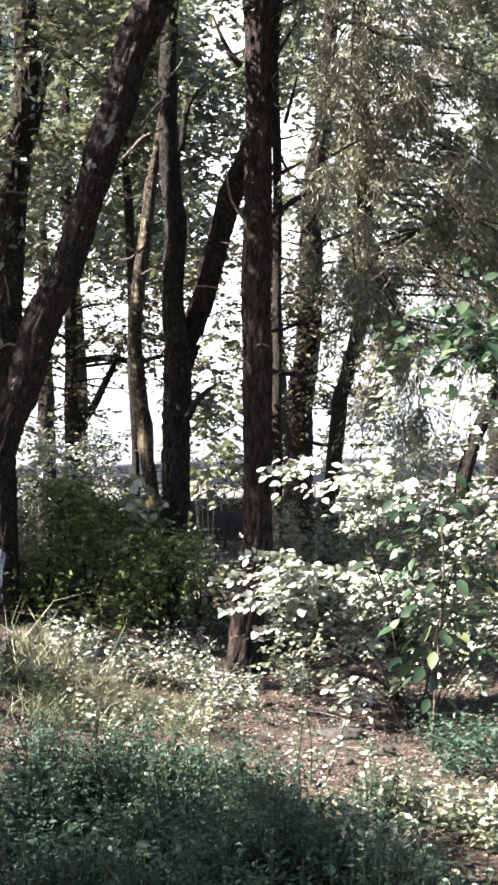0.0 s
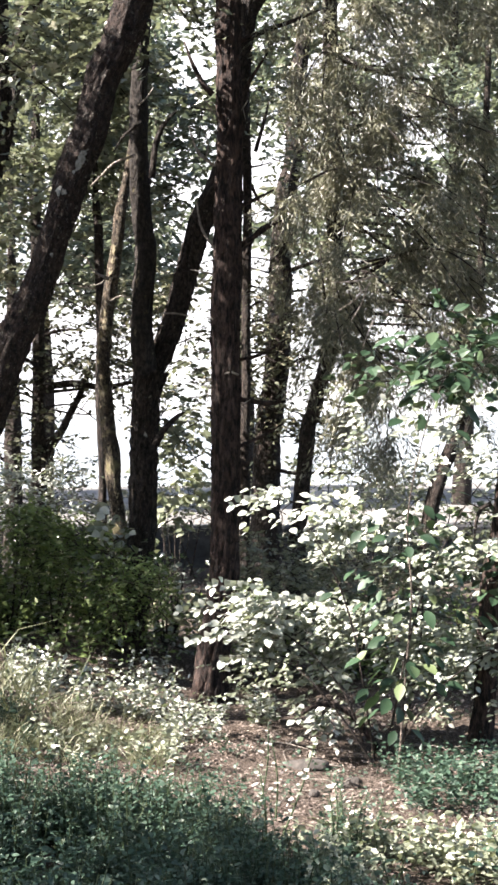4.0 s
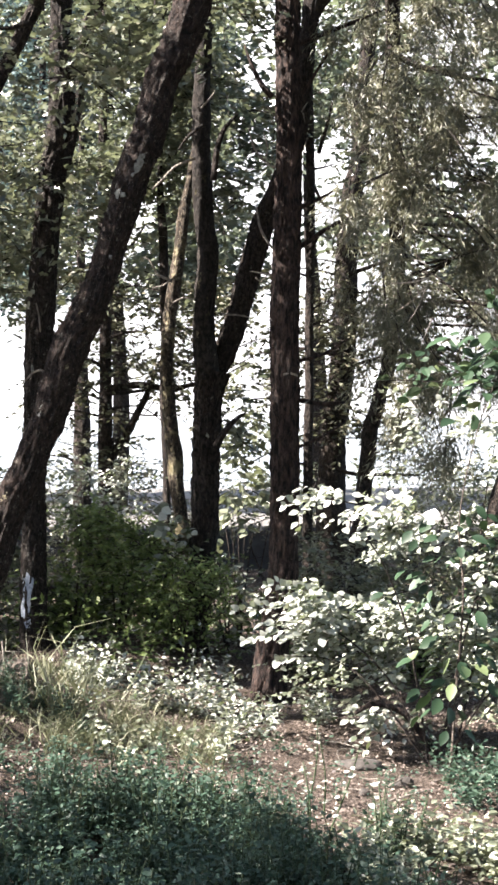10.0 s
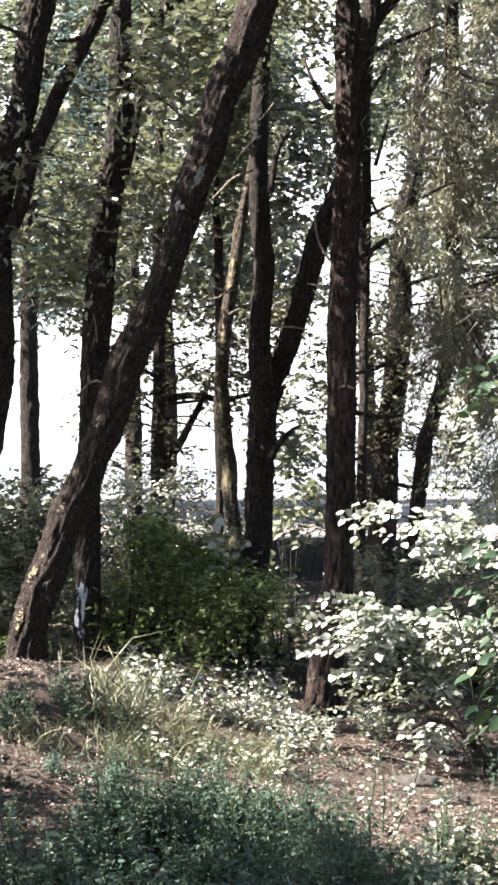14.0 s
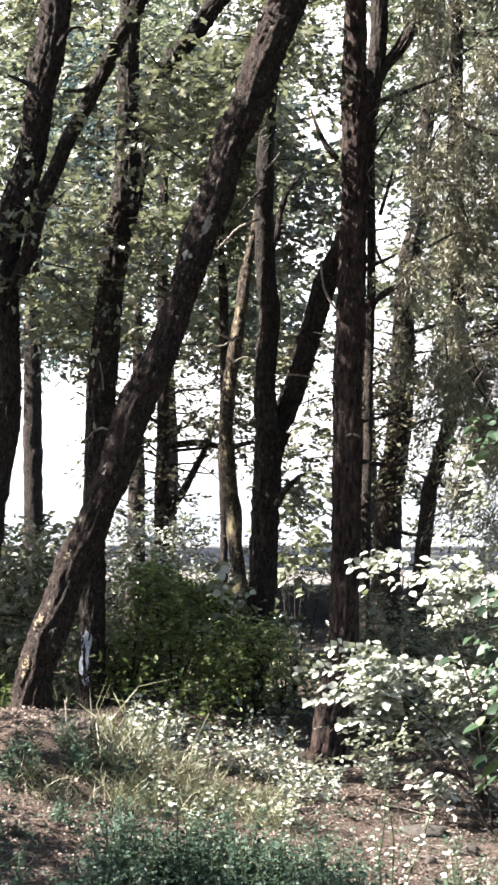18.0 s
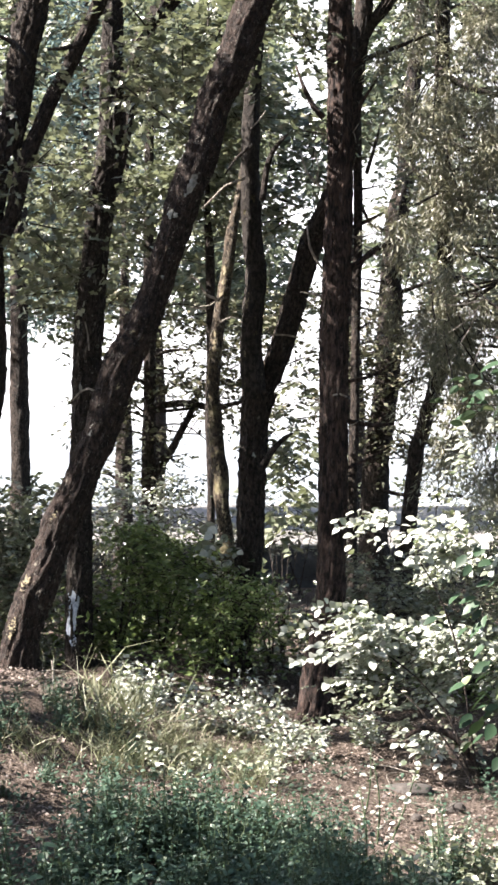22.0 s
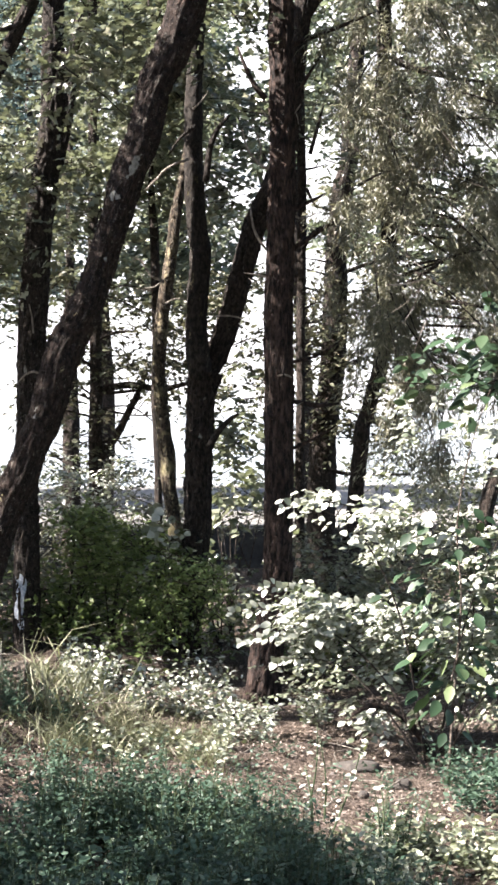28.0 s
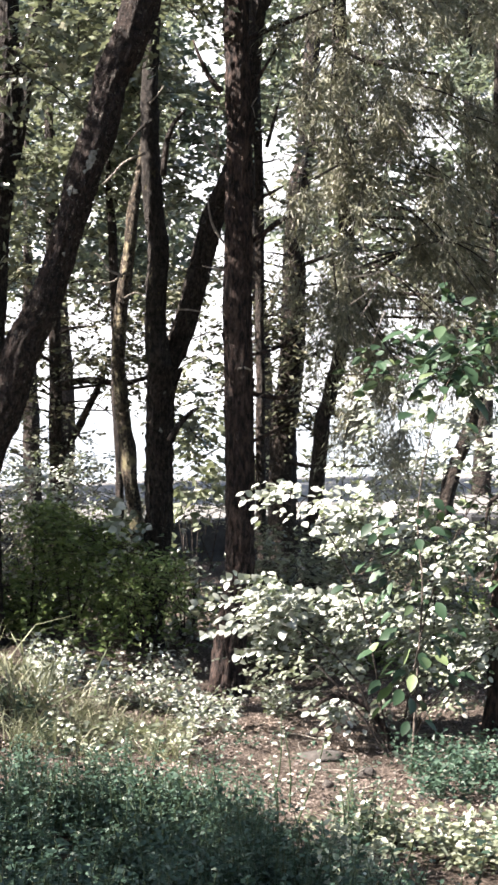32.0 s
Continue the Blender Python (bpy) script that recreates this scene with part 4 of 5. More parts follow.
# Lower sprays take the darkened colour to read as backlit
crown("lower_crown", far2, [(230, (-1.4, 14.4, 2.0), (0.8, 15.6, 2.9), 0.1, 1.8), (110, (-1.3, 14.4, 1.7), (0.9, 15.2, 2.1), 0.15, 2.4), (30, (-1.3, 14.4, 1.2), (-0.4, 15.2, 1.7), 0.15, 2.4)], LEAF_SILHOUETTE, 0.065, 14, 0.36, label="drooping lower sprays darkened as silhouettes")
crown("crown", far1, [(800, (-4.2, 16.0, 3.0), (0.5, 19.5, 9.0), 0.2, 0.9)], LEAF_FAR, 0.1, 9, 0.36)
crown("crown", rear, [(700, (0.0, 15.2, 3.3), (4.2, 19.5, 9.0), 0.24, 0.9)], LEAF_FAR, 0.09, 10, 0.32)
crown("lower_crown", rear, [(240, (0.9, 14.4, 2.05), (2.9, 15.8, 3.2), 0.1, 1.8), (90, (0.9, 14.4, 1.35), (2.1, 15.0, 2.1), 0.15, 2.4)], LEAF_SILHOUETTE, 0.065, 14, 0.36, label="drooping lower sprays darkened as silhouettes")
crown("crown", slender, [(150, (0.9, 12.6, 3.2), (2.4, 14.0, 6.0), 0.18, 1.5), (260, (1.5, 13.2, 2.5), (4.0, 14.8, 6.0), 0.24, 1.2)], LEAF_OAK, 0.08, 9, 0.32, (LOBED_V, LOBED_F))
# The 600-spray box is unseen foliage added high up to cut sky light
crown("crown", pine, [(40, (0.2, 10.9, 3.6), (0.6, 11.4, 4.6), 0.05, 1.8), (600, (-0.4, 9.6, 6.6), (3.4, 13.0, 9.4), 0.0, 0.8)], LEAF_OAK, 0.085, 9, 0.32, (LOBED_V, LOBED_F))


# Unseen crown added to block sky light from the right of the shrub
crown("crown", edge, [(620, (2.75, 7.2, 2.8), (5.4, 10.8, 5.6), 0.0, 0.8)], LEAF_OAK, 0.1, 9, 0.36, (LOBED_V, LOBED_F))


# cedar boughs: drooping limbs with feathery strands hanging from them
def bough(x, y, z, dx, dy, drop, hang):
    """A bough from the stem at (x, y, z) that reaches (dx, dy), sinks by drop and bears strands hang long."""
    rows = [(x, y, z, 0.012), (x + 0.45 * dx + random.gauss(0, 0.12), y + 0.45 * dy, z - 0.2 * drop + random.gauss(0, 0.1), 0.007), (x + dx, y + dy, z - drop, 0.003)]
    b = part("bough", stem_mesh("bough", rows, BARK_OAK, 6, 0.1, 0.1), cedar)
    line = spline(rows, 0.045)[:, :3]
    line = line[len(line) // 4:]
    tufts = line[rng.integers(0, len(line), 5)] + rng.normal(size=(5, 3)) * (0.08, 0.08, 0.05)
    o = np.repeat(tufts, 12, axis=0) + rng.normal(size=(60, 3)) * 0.035
    w = unit(60) * (0.6, 0.6, 0.3) + np.array([0.25 * dx, 0.25 * dy, -0.7])
    at, ah, up, sz = sprays(o, w, hang, 22, 0.062, 0.3, 0.45, 0.9)
    at += rng.normal(size=at.shape) * 0.012
    v, f = blades(FROND_V, FROND_F, at, ah, up, sz)
    part("foliage", mesh("foliage", v, f, LEAF_CEDAR), b, "hanging grey-green feathery fronds", "stuff")


for k in range(84):
    z = 2.0 + 4.0 * (k / 84) ** 1.2 + random.uniform(-0.15, 0.15)
    x = 1.85 if z > 2.4 else 1.95
    a = random.uniform(-2.7, 0.25)
    ln = random.uniform(1.0, 2.5)
    ex, ey = ln * math.cos(a) * 0.8, -abs(ln * math.sin(a)) - 0.3
    ex = max(ex, (1.2 if z > 3.4 else 1.5) - x)
    bough(x, 12.5, z, ex, ey, random.uniform(0.3, 1.1), random.uniform(0.18, 0.32))

# trees across the track, and unseen shade trees added beside and behind the camera
def far_tree(x, y, h, spread, seed, low, label, group, size=0.2, dens=420, z0=-0.5):
    t = thing("tree", (x, y, z0 + 0.2), label, "tree", group)
    part("trunk", stem_mesh("trunk", [(x, y, z0, 0.2), (x + 0.1, y, z0 + 2.4, 0.16), (x - 0.1, y, h * 0.6, 0.1), (x, y, h, 0.03)], BARK_OAK, 10, 0.3, seed=seed), t)
    n = int(dens * spread)
    crown("crown", t, [(n, (x - spread, y - spread * 0.7, low), (x + spread, y + spread * 0.7, h + 1), 0.14, 0.6)], LEAF_FAR, size, 9, 0.7)


for k, (x, y, h, sp, dens) in enumerate(((-5.2, 29, 9, 2.4, 620), (-1.4, 31, 11, 2.6, 620), (2.4, 30, 10, 1.9, 260), (6.4, 29, 11, 2.6, 560), (-9.5, 33, 12, 3.0, 560), (10, 33, 12, 3.0, 560))):
    far_tree(x, y, h, sp, k, 4.0, "leafy tree standing beyond the gravel track", "trees beyond the track", 0.24, dens)
# Unseen oaks placed in the way of sun and sky to cast shade
SHADE_TREES = ((-5.6, 5.3, 3.9, 1.5, 3.3, 330), (-7.0, 12.6, 5.2, 2.6, 3.4, 520), (-7.5, 17.0, 5.6, 3.2, 3.2, 400), (-7.5, 21.8, 5.6, 3.2, 3.0, 400),
              (-5.6, 7.9, 5.2, 1.2, 4.0, 26), (-5.0, 0.5, 8, 2.4, 3.5, 500), (5.6, 4.5, 8.5, 3.0, 3.0, 620), (6.8, 11.5, 9, 3.0, 3.0, 560), (1.5, -4.0, 9, 3.2, 3.5, 560), (2.6, 1.5, 9, 2.6, 4.6, 620))
for k, (x, y, h, sp, low, dens) in enumerate(SHADE_TREES):
    far_tree(x, y, h, sp, k + 20, low, "unseen leafy oak added for shade", "trees of the surrounding wood", 0.15, dens)

# bluish spruce at the far edge of the wood
spruce = tree("hazy bluish-green spruce at the edge of the wood", [[(-2.05, 22, -0.4, 0.11), (-2.02, 22, 3.0, 0.09), (-1.95, 22, 6.0, 0.05), (-1.95, 22, 8.5, 0.02)]], BARK_OAK, sides=12)
crown("crown", spruce, [(330, (-2.95, 21.3, 2.9), (-1.3, 22.7, 5.2), 0.0, 1.2), (160, (-2.6, 21.5, 5.2), (-1.4, 22.5, 8.0), 0.0, 1.2)], LEAF_SPRUCE, 0.1, 12, 0.45, label="bluish-green drooping sprays")

# ---- leafy shrub ----
shrub = thing("shrub", (1.5, 8.85, -0.4), "large leafy shrub with broad leaves toned pale as if sunlit", "shrub")
ST = [[(1.62, 9.1, -0.45, 0.02), (1.75, 9.15, 0.2, 0.016), (1.8, 9.2, 0.9, 0.012), (1.95, 9.2, 1.75, 0.005)],
      [(1.42, 8.95, -0.45, 0.024), (1.25, 9.0, 0.0, 0.018), (0.9, 9.3, 0.3, 0.012), (0.42, 9.6, 0.38, 0.005)],
      [(1.45, 8.95, -0.45, 0.022), (1.3, 8.9, 0.4, 0.016), (1.05, 8.8, 0.9, 0.011), (0.7, 8.7, 1.1, 0.005)],
      [(1.5, 8.95, -0.45, 0.022), (1.7, 9.0, 0.4, 0.016), (2.0, 9.1, 1.0, 0.01), (2.25, 9.1, 1.3, 0.005)],
      [(1.52, 8.9, -0.45, 0.02), (1.75, 8.7, 0.0, 0.014), (2.1, 8.5, 0.3, 0.008), (2.35, 8.5, 0.35, 0.004)],
      [(1.44, 8.9, -0.45, 0.02), (1.2, 8.9, -0.1, 0.016), (0.95, 9.1, 0.12, 0.01), (0.55, 9.4, 0.12, 0.004)]]
for s in ST:
    part("stem", stem_mesh("stem", [(x, y, z, r * 0.36) for x, y, z, r in s], BARK_OAK, 9, 0.06, 0.1), shrub)


def shrub_leaves(boxes, size, count=9, length=0.24):
    o = np.vstack([in_box(n, lo, hi, 0.05, 2.9, 5) for n, lo, hi in boxes])
    w = unit(len(o))
    w[:, 0] -= 0.6
    w[:, 1] -= 0.3
    w[:, 2] *= 0.3
    at, ah, up, sz = sprays(o, w, length, count, size, 0.25, 0.9, 0.6)
    # Leaves turned to the sun and the viewer so more of them look lit
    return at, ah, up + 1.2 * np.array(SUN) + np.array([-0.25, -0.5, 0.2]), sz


# rows of (sprays, low corner, high corner): the sunlit branches towards the pine, the middle, the top and the side by the reddish trunk
at, ah, up, sz = shrub_leaves(((24, (0.55, 9.35, 0.44), (0.95, 9.65, 0.52)), (22, (0.47, 9.35, 0.3), (0.95, 9.7, 0.38)), (20, (0.6, 9.3, 0.16), (0.95, 9.6, 0.22)), (80, (0.95, 9.0, 0.22), (1.4, 9.5, 0.5)),
                              (30, (1.05, 9.0, 0.0), (1.35, 9.4, 0.2)), (12, (1.04, 8.95, -0.24), (1.2, 9.15, -0.12)), (18, (1.38, 8.8, 0.3), (1.6, 9.2, 0.46)), (60, (1.7, 8.8, 0.0), (2.4, 9.4, 0.36)),
                              (20, (1.15, 8.8, 0.76), (1.42, 9.2, 0.9)), (20, (0.8, 8.4, 0.98), (1.35, 8.8, 1.1)), (50, (1.65, 8.7, 0.55), (2.45, 9.4, 0.98)), (76, (1.3, 8.7, 1.16), (2.45, 9.5, 1.7)),
                              (36, (1.3, 9.3, -0.05), (2.0, 9.7, 0.4)), (7, (0.68, 8.2, 1.08), (0.9, 8.4, 1.16))), 0.05, 9, 0.19)
ROUND_V = OVATE_V * (1, 1.3, 1)
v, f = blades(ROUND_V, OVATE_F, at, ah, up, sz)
part("foliage", mesh("foliage", v, f, LEAF_SUNLIT), shrub, kind="stuff")
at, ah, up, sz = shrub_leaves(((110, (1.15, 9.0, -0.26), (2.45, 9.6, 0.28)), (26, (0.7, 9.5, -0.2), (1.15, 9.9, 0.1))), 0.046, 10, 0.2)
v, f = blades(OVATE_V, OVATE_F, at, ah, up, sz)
part("lower_foliage", mesh("lower_foliage", v, f, LEAF_LIT_LOW), shrub, "smaller yellow-green leaves", "stuff")
LEAF_MESH = mesh("leaf", ROUND_V, OVATE_F, LEAF_SUNLIT, True)
LEAF_DARK = mesh("leaf", OVATE_V, OVATE_F, LEAF_SHADE_SAPLING, True)


def single_leaf(parent, me, at, ahead, up, size):
    """One leaf as an object of its own."""
    a = Vector(ahead).normalized()
    s = Vector(up).cross(a).normalized()
    u = a.cross(s)
    m = Matrix((a, s, u)).transposed().to_4x4()
    ob = part("leaf", me, parent)
    ob.matrix_basis = Matrix.Translation(at) @ m @ Matrix.Scale(size, 4)
    return ob


at, ah, up, sz = shrub_leaves(((14, (0.6, 9.15, 0.24), (1.2, 9.3, 0.5)), (9, (0.95, 8.3, 0.86), (1.6, 8.5, 1.06))), 0.07)
for k in range(len(at)):
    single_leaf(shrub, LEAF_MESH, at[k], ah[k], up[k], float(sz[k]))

# leafy side branches that reach in front of the pine, their leaves set in two rows
r3 = np.random.default_rng(23)
for a, b in (((1.0, 9.5, 0.36), (0.37, 9.62, 0.36)), ((0.95, 9.45, 0.46), (0.55, 9.5, 0.53)), ((1.0, 9.4, 0.24), (0.42, 9.6, 0.17)), ((1.0, 9.3, 0.12), (0.62, 9.4, 0.08)), ((1.3, 9.1, 0.42), (0.9, 9.2, 0.46)), ((1.0, 8.7, 1.06), (0.62, 8.5, 1.07))):
    a, b = np.array(a), np.array(b)
    mid = (a + b) / 2 + (0, 0, 0.03)
    part("side_branch", stem_mesh("side_branch", [(*a, 0.005), (*mid, 0.004), (*b, 0.0015)], BARK_OAK, 6, 0.05), shrub)
    for u in np.arange(0.15, 1.02, 0.065):
        for d in (-1, 1):
            if r3.random() < 0.85:
                c = a + (b - a) * u + (0, 0, 0.03 * math.sin(3.14 * u)) + r3.normal(size=3) * 0.008
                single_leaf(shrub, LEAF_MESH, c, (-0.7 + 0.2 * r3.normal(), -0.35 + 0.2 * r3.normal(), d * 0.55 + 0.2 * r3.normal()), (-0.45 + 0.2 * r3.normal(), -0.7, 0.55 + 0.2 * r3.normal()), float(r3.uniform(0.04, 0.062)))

# broad-leaved sapling in front of the shrub
sapling = thing("sapling", (1.44, 8.3, -0.4), "slender sapling with large drooping leaves toned dark for shade", "sapling")
SAP = [(1.46, 8.3, -0.45, 0.009), (1.49, 8.25, 0.1, 0.007), (1.52, 8.2, 0.6, 0.006), (1.51, 8.25, 1.0, 0.005), (1.62, 8.35, 1.45, 0.003), (1.78, 8.4, 1.85, 0.002)]
part("stem", stem_mesh("stem", SAP, WOOD, 10, 0.06, 0.1), sapling)
# Clumps of darkened leaves that stand in for shaded foliage
crown("crown", sapling, [(44, (1.4, 8.45, 1.72), (2.35, 9.0, 2.12), 0.0, 2.0), (26, (1.65, 8.9, 0.5), (2.4, 9.5, 1.0), 0.0, 2.0)], LEAF_SHADE_SAPLING, 0.085, 7, 0.28, (OVATE_V, OVATE_F), label="leaves darkened in colour for shade")
sp = spline(SAP, 0.02)
for n, low, high, reach, small, large in ((24, 1.45, 1.98, 0.4, 0.1, 0.16), (40, -0.12, 0.42, 0.24, 0.08, 0.125), (36, 0.45, 1.1, 0.45, 0.07, 0.12)):
    for k in range(n):
        z = random.uniform(low, high)
        c = sp[np.argmin(np.abs(sp[:, 2] - z))]
        a, d = random.uniform(0, 6.283), random.uniform(0.05, reach)
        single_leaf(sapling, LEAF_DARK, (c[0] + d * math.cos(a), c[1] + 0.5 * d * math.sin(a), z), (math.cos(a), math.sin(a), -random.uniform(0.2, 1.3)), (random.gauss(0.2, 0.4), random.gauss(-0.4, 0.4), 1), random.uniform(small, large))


# ---- undergrowth ----
def stuff(name, label, category, v, f, mat):
    return tagged(new(name, mesh(name, v, f, mat)), label, category, kind="stuff")


def on_ground(n, lo, hi, gap=-1.0, scale=1.5, seed=0.0):
    p = in_box(n, (lo[0], lo[1], 0), (hi[0], hi[1], 0.001), gap, scale, seed)
    p[:, 2] = height(p[:, 0], p[:, 1])
    return p


def undergrowth(o, tall, count, size, spread=0.6, shape=(KITE_V, KITE_F)):
    n = len(o)
    w = unit(n)
    w[:, 2] = np.abs(w[:, 2]) + 1.0 / spread
    at, ah, up, s = sprays(o, w, tall, count, size, 0.15, 0.9, 0.6)
    ah = ah + unit(len(ah)) * 0.8
    ah[:, 2] *= 0.5
    return blades(*shape, at, ah, up, s)


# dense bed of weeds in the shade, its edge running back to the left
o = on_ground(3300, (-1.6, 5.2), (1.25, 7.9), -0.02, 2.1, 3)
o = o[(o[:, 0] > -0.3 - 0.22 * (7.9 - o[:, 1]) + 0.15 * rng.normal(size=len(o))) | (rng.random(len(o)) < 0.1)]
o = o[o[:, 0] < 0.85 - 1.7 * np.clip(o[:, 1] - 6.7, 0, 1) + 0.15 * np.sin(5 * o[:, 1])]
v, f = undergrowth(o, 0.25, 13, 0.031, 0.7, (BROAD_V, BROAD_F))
stuff("weeds", "dense weeds, small leaves toned dark and bluish for shade", "weeds", v, f, LEAF_SHADE_WEED)


def weed_clump(stems, tall, size, pairs, seed):
    """Upright stems that bear pairs of leaves, smaller to the top, as one clump at the origin."""
    r0 = np.random.default_rng(seed)
    t = thing("weed_clump", (0, 0, 0), "clump of upright weeds, paired leaves toned bluish for shade", "weeds", "clumps of weeds")
    sv, sf, lv, lf, nb, lb = [], [], [], [], 0, 0
    for k in range(stems):
        a, lean, h = r0.uniform(0, 6.283), r0.uniform(0.05, 0.4), tall * r0.uniform(0.6, 1.15)
        b = np.array([r0.normal() * 0.07, r0.normal() * 0.07, -0.03])
        tip = b + h * np.array([lean * math.cos(a), lean * math.sin(a), 1.0])
        mid = (b + tip) / 2 + r0.normal(size=3) * 0.015
        v, q, tri = tube([(*b, 0.004), (*mid, 0.003), (*tip, 0.0015)], 4, 0.06, 0.0)
        f = np.vstack([q[:, :3], np.c_[q[:, 0], q[:, 2], q[:, 3]]])
        sv.append(v)
        sf.append(f + nb)
        nb += len(v)
        u = np.repeat(np.linspace(0.2, 1.0, pairs), 2)
        at = b + (tip - b) * u[:, None] + r0.normal(size=(len(u), 3)) * 0.016
        ang = a + np.repeat(np.arange(pairs), 2) * 1.57 + np.tile([0, math.pi], pairs) + r0.normal(size=len(u)) * 0.35
        ah = np.c_[np.cos(ang), np.sin(ang), r0.normal(0.15, 0.35, len(u))]
        up = np.array([0, 0, 1.0]) + r0.normal(size=(len(u), 3)) * 0.35
        v, f = blades(OVATE_V, OVATE_F, at, ah, up, size * (1.25 - 0.7 * u) * r0.uniform(0.7, 1.2, len(u)))
        lv.append(v)
        lf.append(f + lb)
        lb += len(v)
    part("stalkwork", mesh("stalkwork", np.vstack(sv), np.vstack(sf), STALK, True), t, kind="stuff")
    part("foliage", mesh("foliage", np.vstack(lv), np.vstack(lf), LEAF_SHADE_WEED, True), t, kind="stuff")
    return t


kinds = [weed_clump(12, 0.3, 0.042, 15, 1), weed_clump(10, 0.4, 0.032, 20, 2), weed_clump(16, 0.24, 0.04, 10, 3), weed_clump(10, 0.34, 0.05, 9, 4), weed_clump(16, 0.32, 0.028, 18, 5)]
spots = o[rng.permutation(len(o))[:150]]
for k, (x, y, z) in enumerate(spots):
    m = pose(x, y, z, random.uniform(-8, 8), random.uniform(-8, 8), random.uniform(0, 360)) @ Matrix.Scale(random.uniform(0.75, 1.2), 4)
    if k < 5:
        kinds[k].matrix_basis = m
    else:
        copy_thing(kinds[random.choice((0, 0, 1, 2, 3, 4, 4))], m)
mound = on_ground(13, (-1.25, 7.7), (-0.3, 9.2), 0.0, 2.0, 31)
for x, y, z in mound:
    copy_thing(kinds[random.choice((0, 2, 4))], pose(x, y, z, random.uniform(-8, 8), random.uniform(-8, 8), random.uniform(0, 360)) @ Matrix.Scale(random.uniform(0.45, 0.75), 4))
# These weeds take the whitened leaf colour to look sunlit
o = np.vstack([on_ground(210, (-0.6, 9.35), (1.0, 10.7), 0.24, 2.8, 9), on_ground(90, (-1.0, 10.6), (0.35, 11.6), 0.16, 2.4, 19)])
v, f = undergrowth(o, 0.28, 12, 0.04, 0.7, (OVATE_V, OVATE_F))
stuff("weeds", "low weeds with leaves paled for sunlight on the dry floor", "weeds", v, f, LEAF_SUNLIT)
o = on_ground(90, (-0.7, 8.0), (0.35, 9.2), 0.24, 2.6, 9)
v, f = undergrowth(o, 0.2, 10, 0.036, 0.7, (OVATE_V, OVATE_F))
stuff("weeds", "scattered low weeds between straw and litter", "weeds", v, f, LEAF_LIT_LOW)
o = on_ground(120, (0.2, 7.3), (2.3, 9.0), 0.12, 2.6, 15)
v, f = undergrowth(o, 0.15, 9, 0.026, 0.9, (BROAD_V, BROAD_F))
stuff("weeds", "sparse small weeds on the bare path", "weeds", v, f, LEAF_SHADE_WEED)
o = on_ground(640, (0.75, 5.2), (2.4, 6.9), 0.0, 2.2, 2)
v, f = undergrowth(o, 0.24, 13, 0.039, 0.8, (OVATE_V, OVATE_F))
stuff("weeds", "weeds paled in colour for sunlight beside the path", "weeds", v, f, LEAF_LIT_LOW)
# The dark weed colour gives this patch its shade
o = on_ground(330, (1.35, 7.2), (2.6, 8.8), 0.05, 2.0, 12)
v, f = undergrowth(o, 0.24, 11, 0.038, 0.7)
stuff("weeds", "weeds in dark shade tone round the foot of the shrub", "weeds", v, f, LEAF_SHADE_WEED)
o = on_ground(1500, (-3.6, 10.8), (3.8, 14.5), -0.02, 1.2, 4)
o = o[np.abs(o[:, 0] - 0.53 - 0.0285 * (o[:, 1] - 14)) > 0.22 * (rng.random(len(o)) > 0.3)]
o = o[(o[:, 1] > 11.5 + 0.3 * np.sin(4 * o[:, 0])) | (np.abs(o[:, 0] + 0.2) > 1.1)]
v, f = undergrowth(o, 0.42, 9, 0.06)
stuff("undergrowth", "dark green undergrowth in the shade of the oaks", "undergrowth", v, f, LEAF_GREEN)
o = on_ground(900, (-6, 14.5), (6, 19.6), 0.05, 0.8, 6)
o = o[np.abs(o[:, 0] - 0.53 - 0.0285 * (o[:, 1] - 14)) > 0.4 * (rng.random(len(o)) > 0.12)]
v, f = undergrowth(o, 0.36, 9, 0.07)
stuff("undergrowth", "dark undergrowth between the far trunks", "undergrowth", v, f, LEAF_OAK)


def brush(x, y, w, top, n, label, mat, size=0.06, low=-0.3):
    """A thicket of thin upright stems with sparse small leaves."""
    t = thing("thicket", (x, y, float(height(x, y))), label, "thicket")
    for k in range(7):
        bx = x + random.uniform(-w, w)
        by = y + random.uniform(-0.4, 0.4)
        g = float(height(bx, by))
        part("stem", stem_mesh("stem", [(bx, by, g - 0.05, 0.012), (bx + random.gauss(0, 0.15), by, g + 0.5 * (top - g), 0.007), (bx + random.gauss(0, 0.4), by, top * random.uniform(0.4, 0.75), 0.003)], BARK_OAK, 5, 0.15), t)
    crown("foliage", t, [(n, (x - w, y - 0.5, low), (x + w, y + 0.5, top), -0.02, 1.4)], mat, size, 9, 0.3)


brush(-0.75, 18.0, 0.85, 1.05, 420, "grey-green thicket at the edge of the track", LEAF_CEDAR)
brush(-2.6, 17.5, 1.0, 1.0, 460, "leafy thicket below the far trunk", LEAF_OAK, 0.08)
brush(0.75, 19.0, 0.95, 0.8, 240, "sparse thicket in front of the gravel track", LEAF_CEDAR, low=0.12)
brush(2.6, 18.5, 1.1, 1.05, 420, "tangled thicket behind the cedar", LEAF_OAK, 0.07)
brush(4.6, 18.0, 1.0, 1.1, 300, "tangled thicket beyond the reddish trunk", LEAF_OAK, 0.07)

o = on_ground(16000, (-3.5, 5), (4, 15))
o[:, 2] += 0.012
v, f = blades(OVATE_V, OVATE_F, o, unit(16000) * (1, 1, 0.25), np.array([0, 0, 1.0]) + rng.normal(size=(16000, 3)) * 0.6, rng.uniform(0.012, 0.034, 16000))
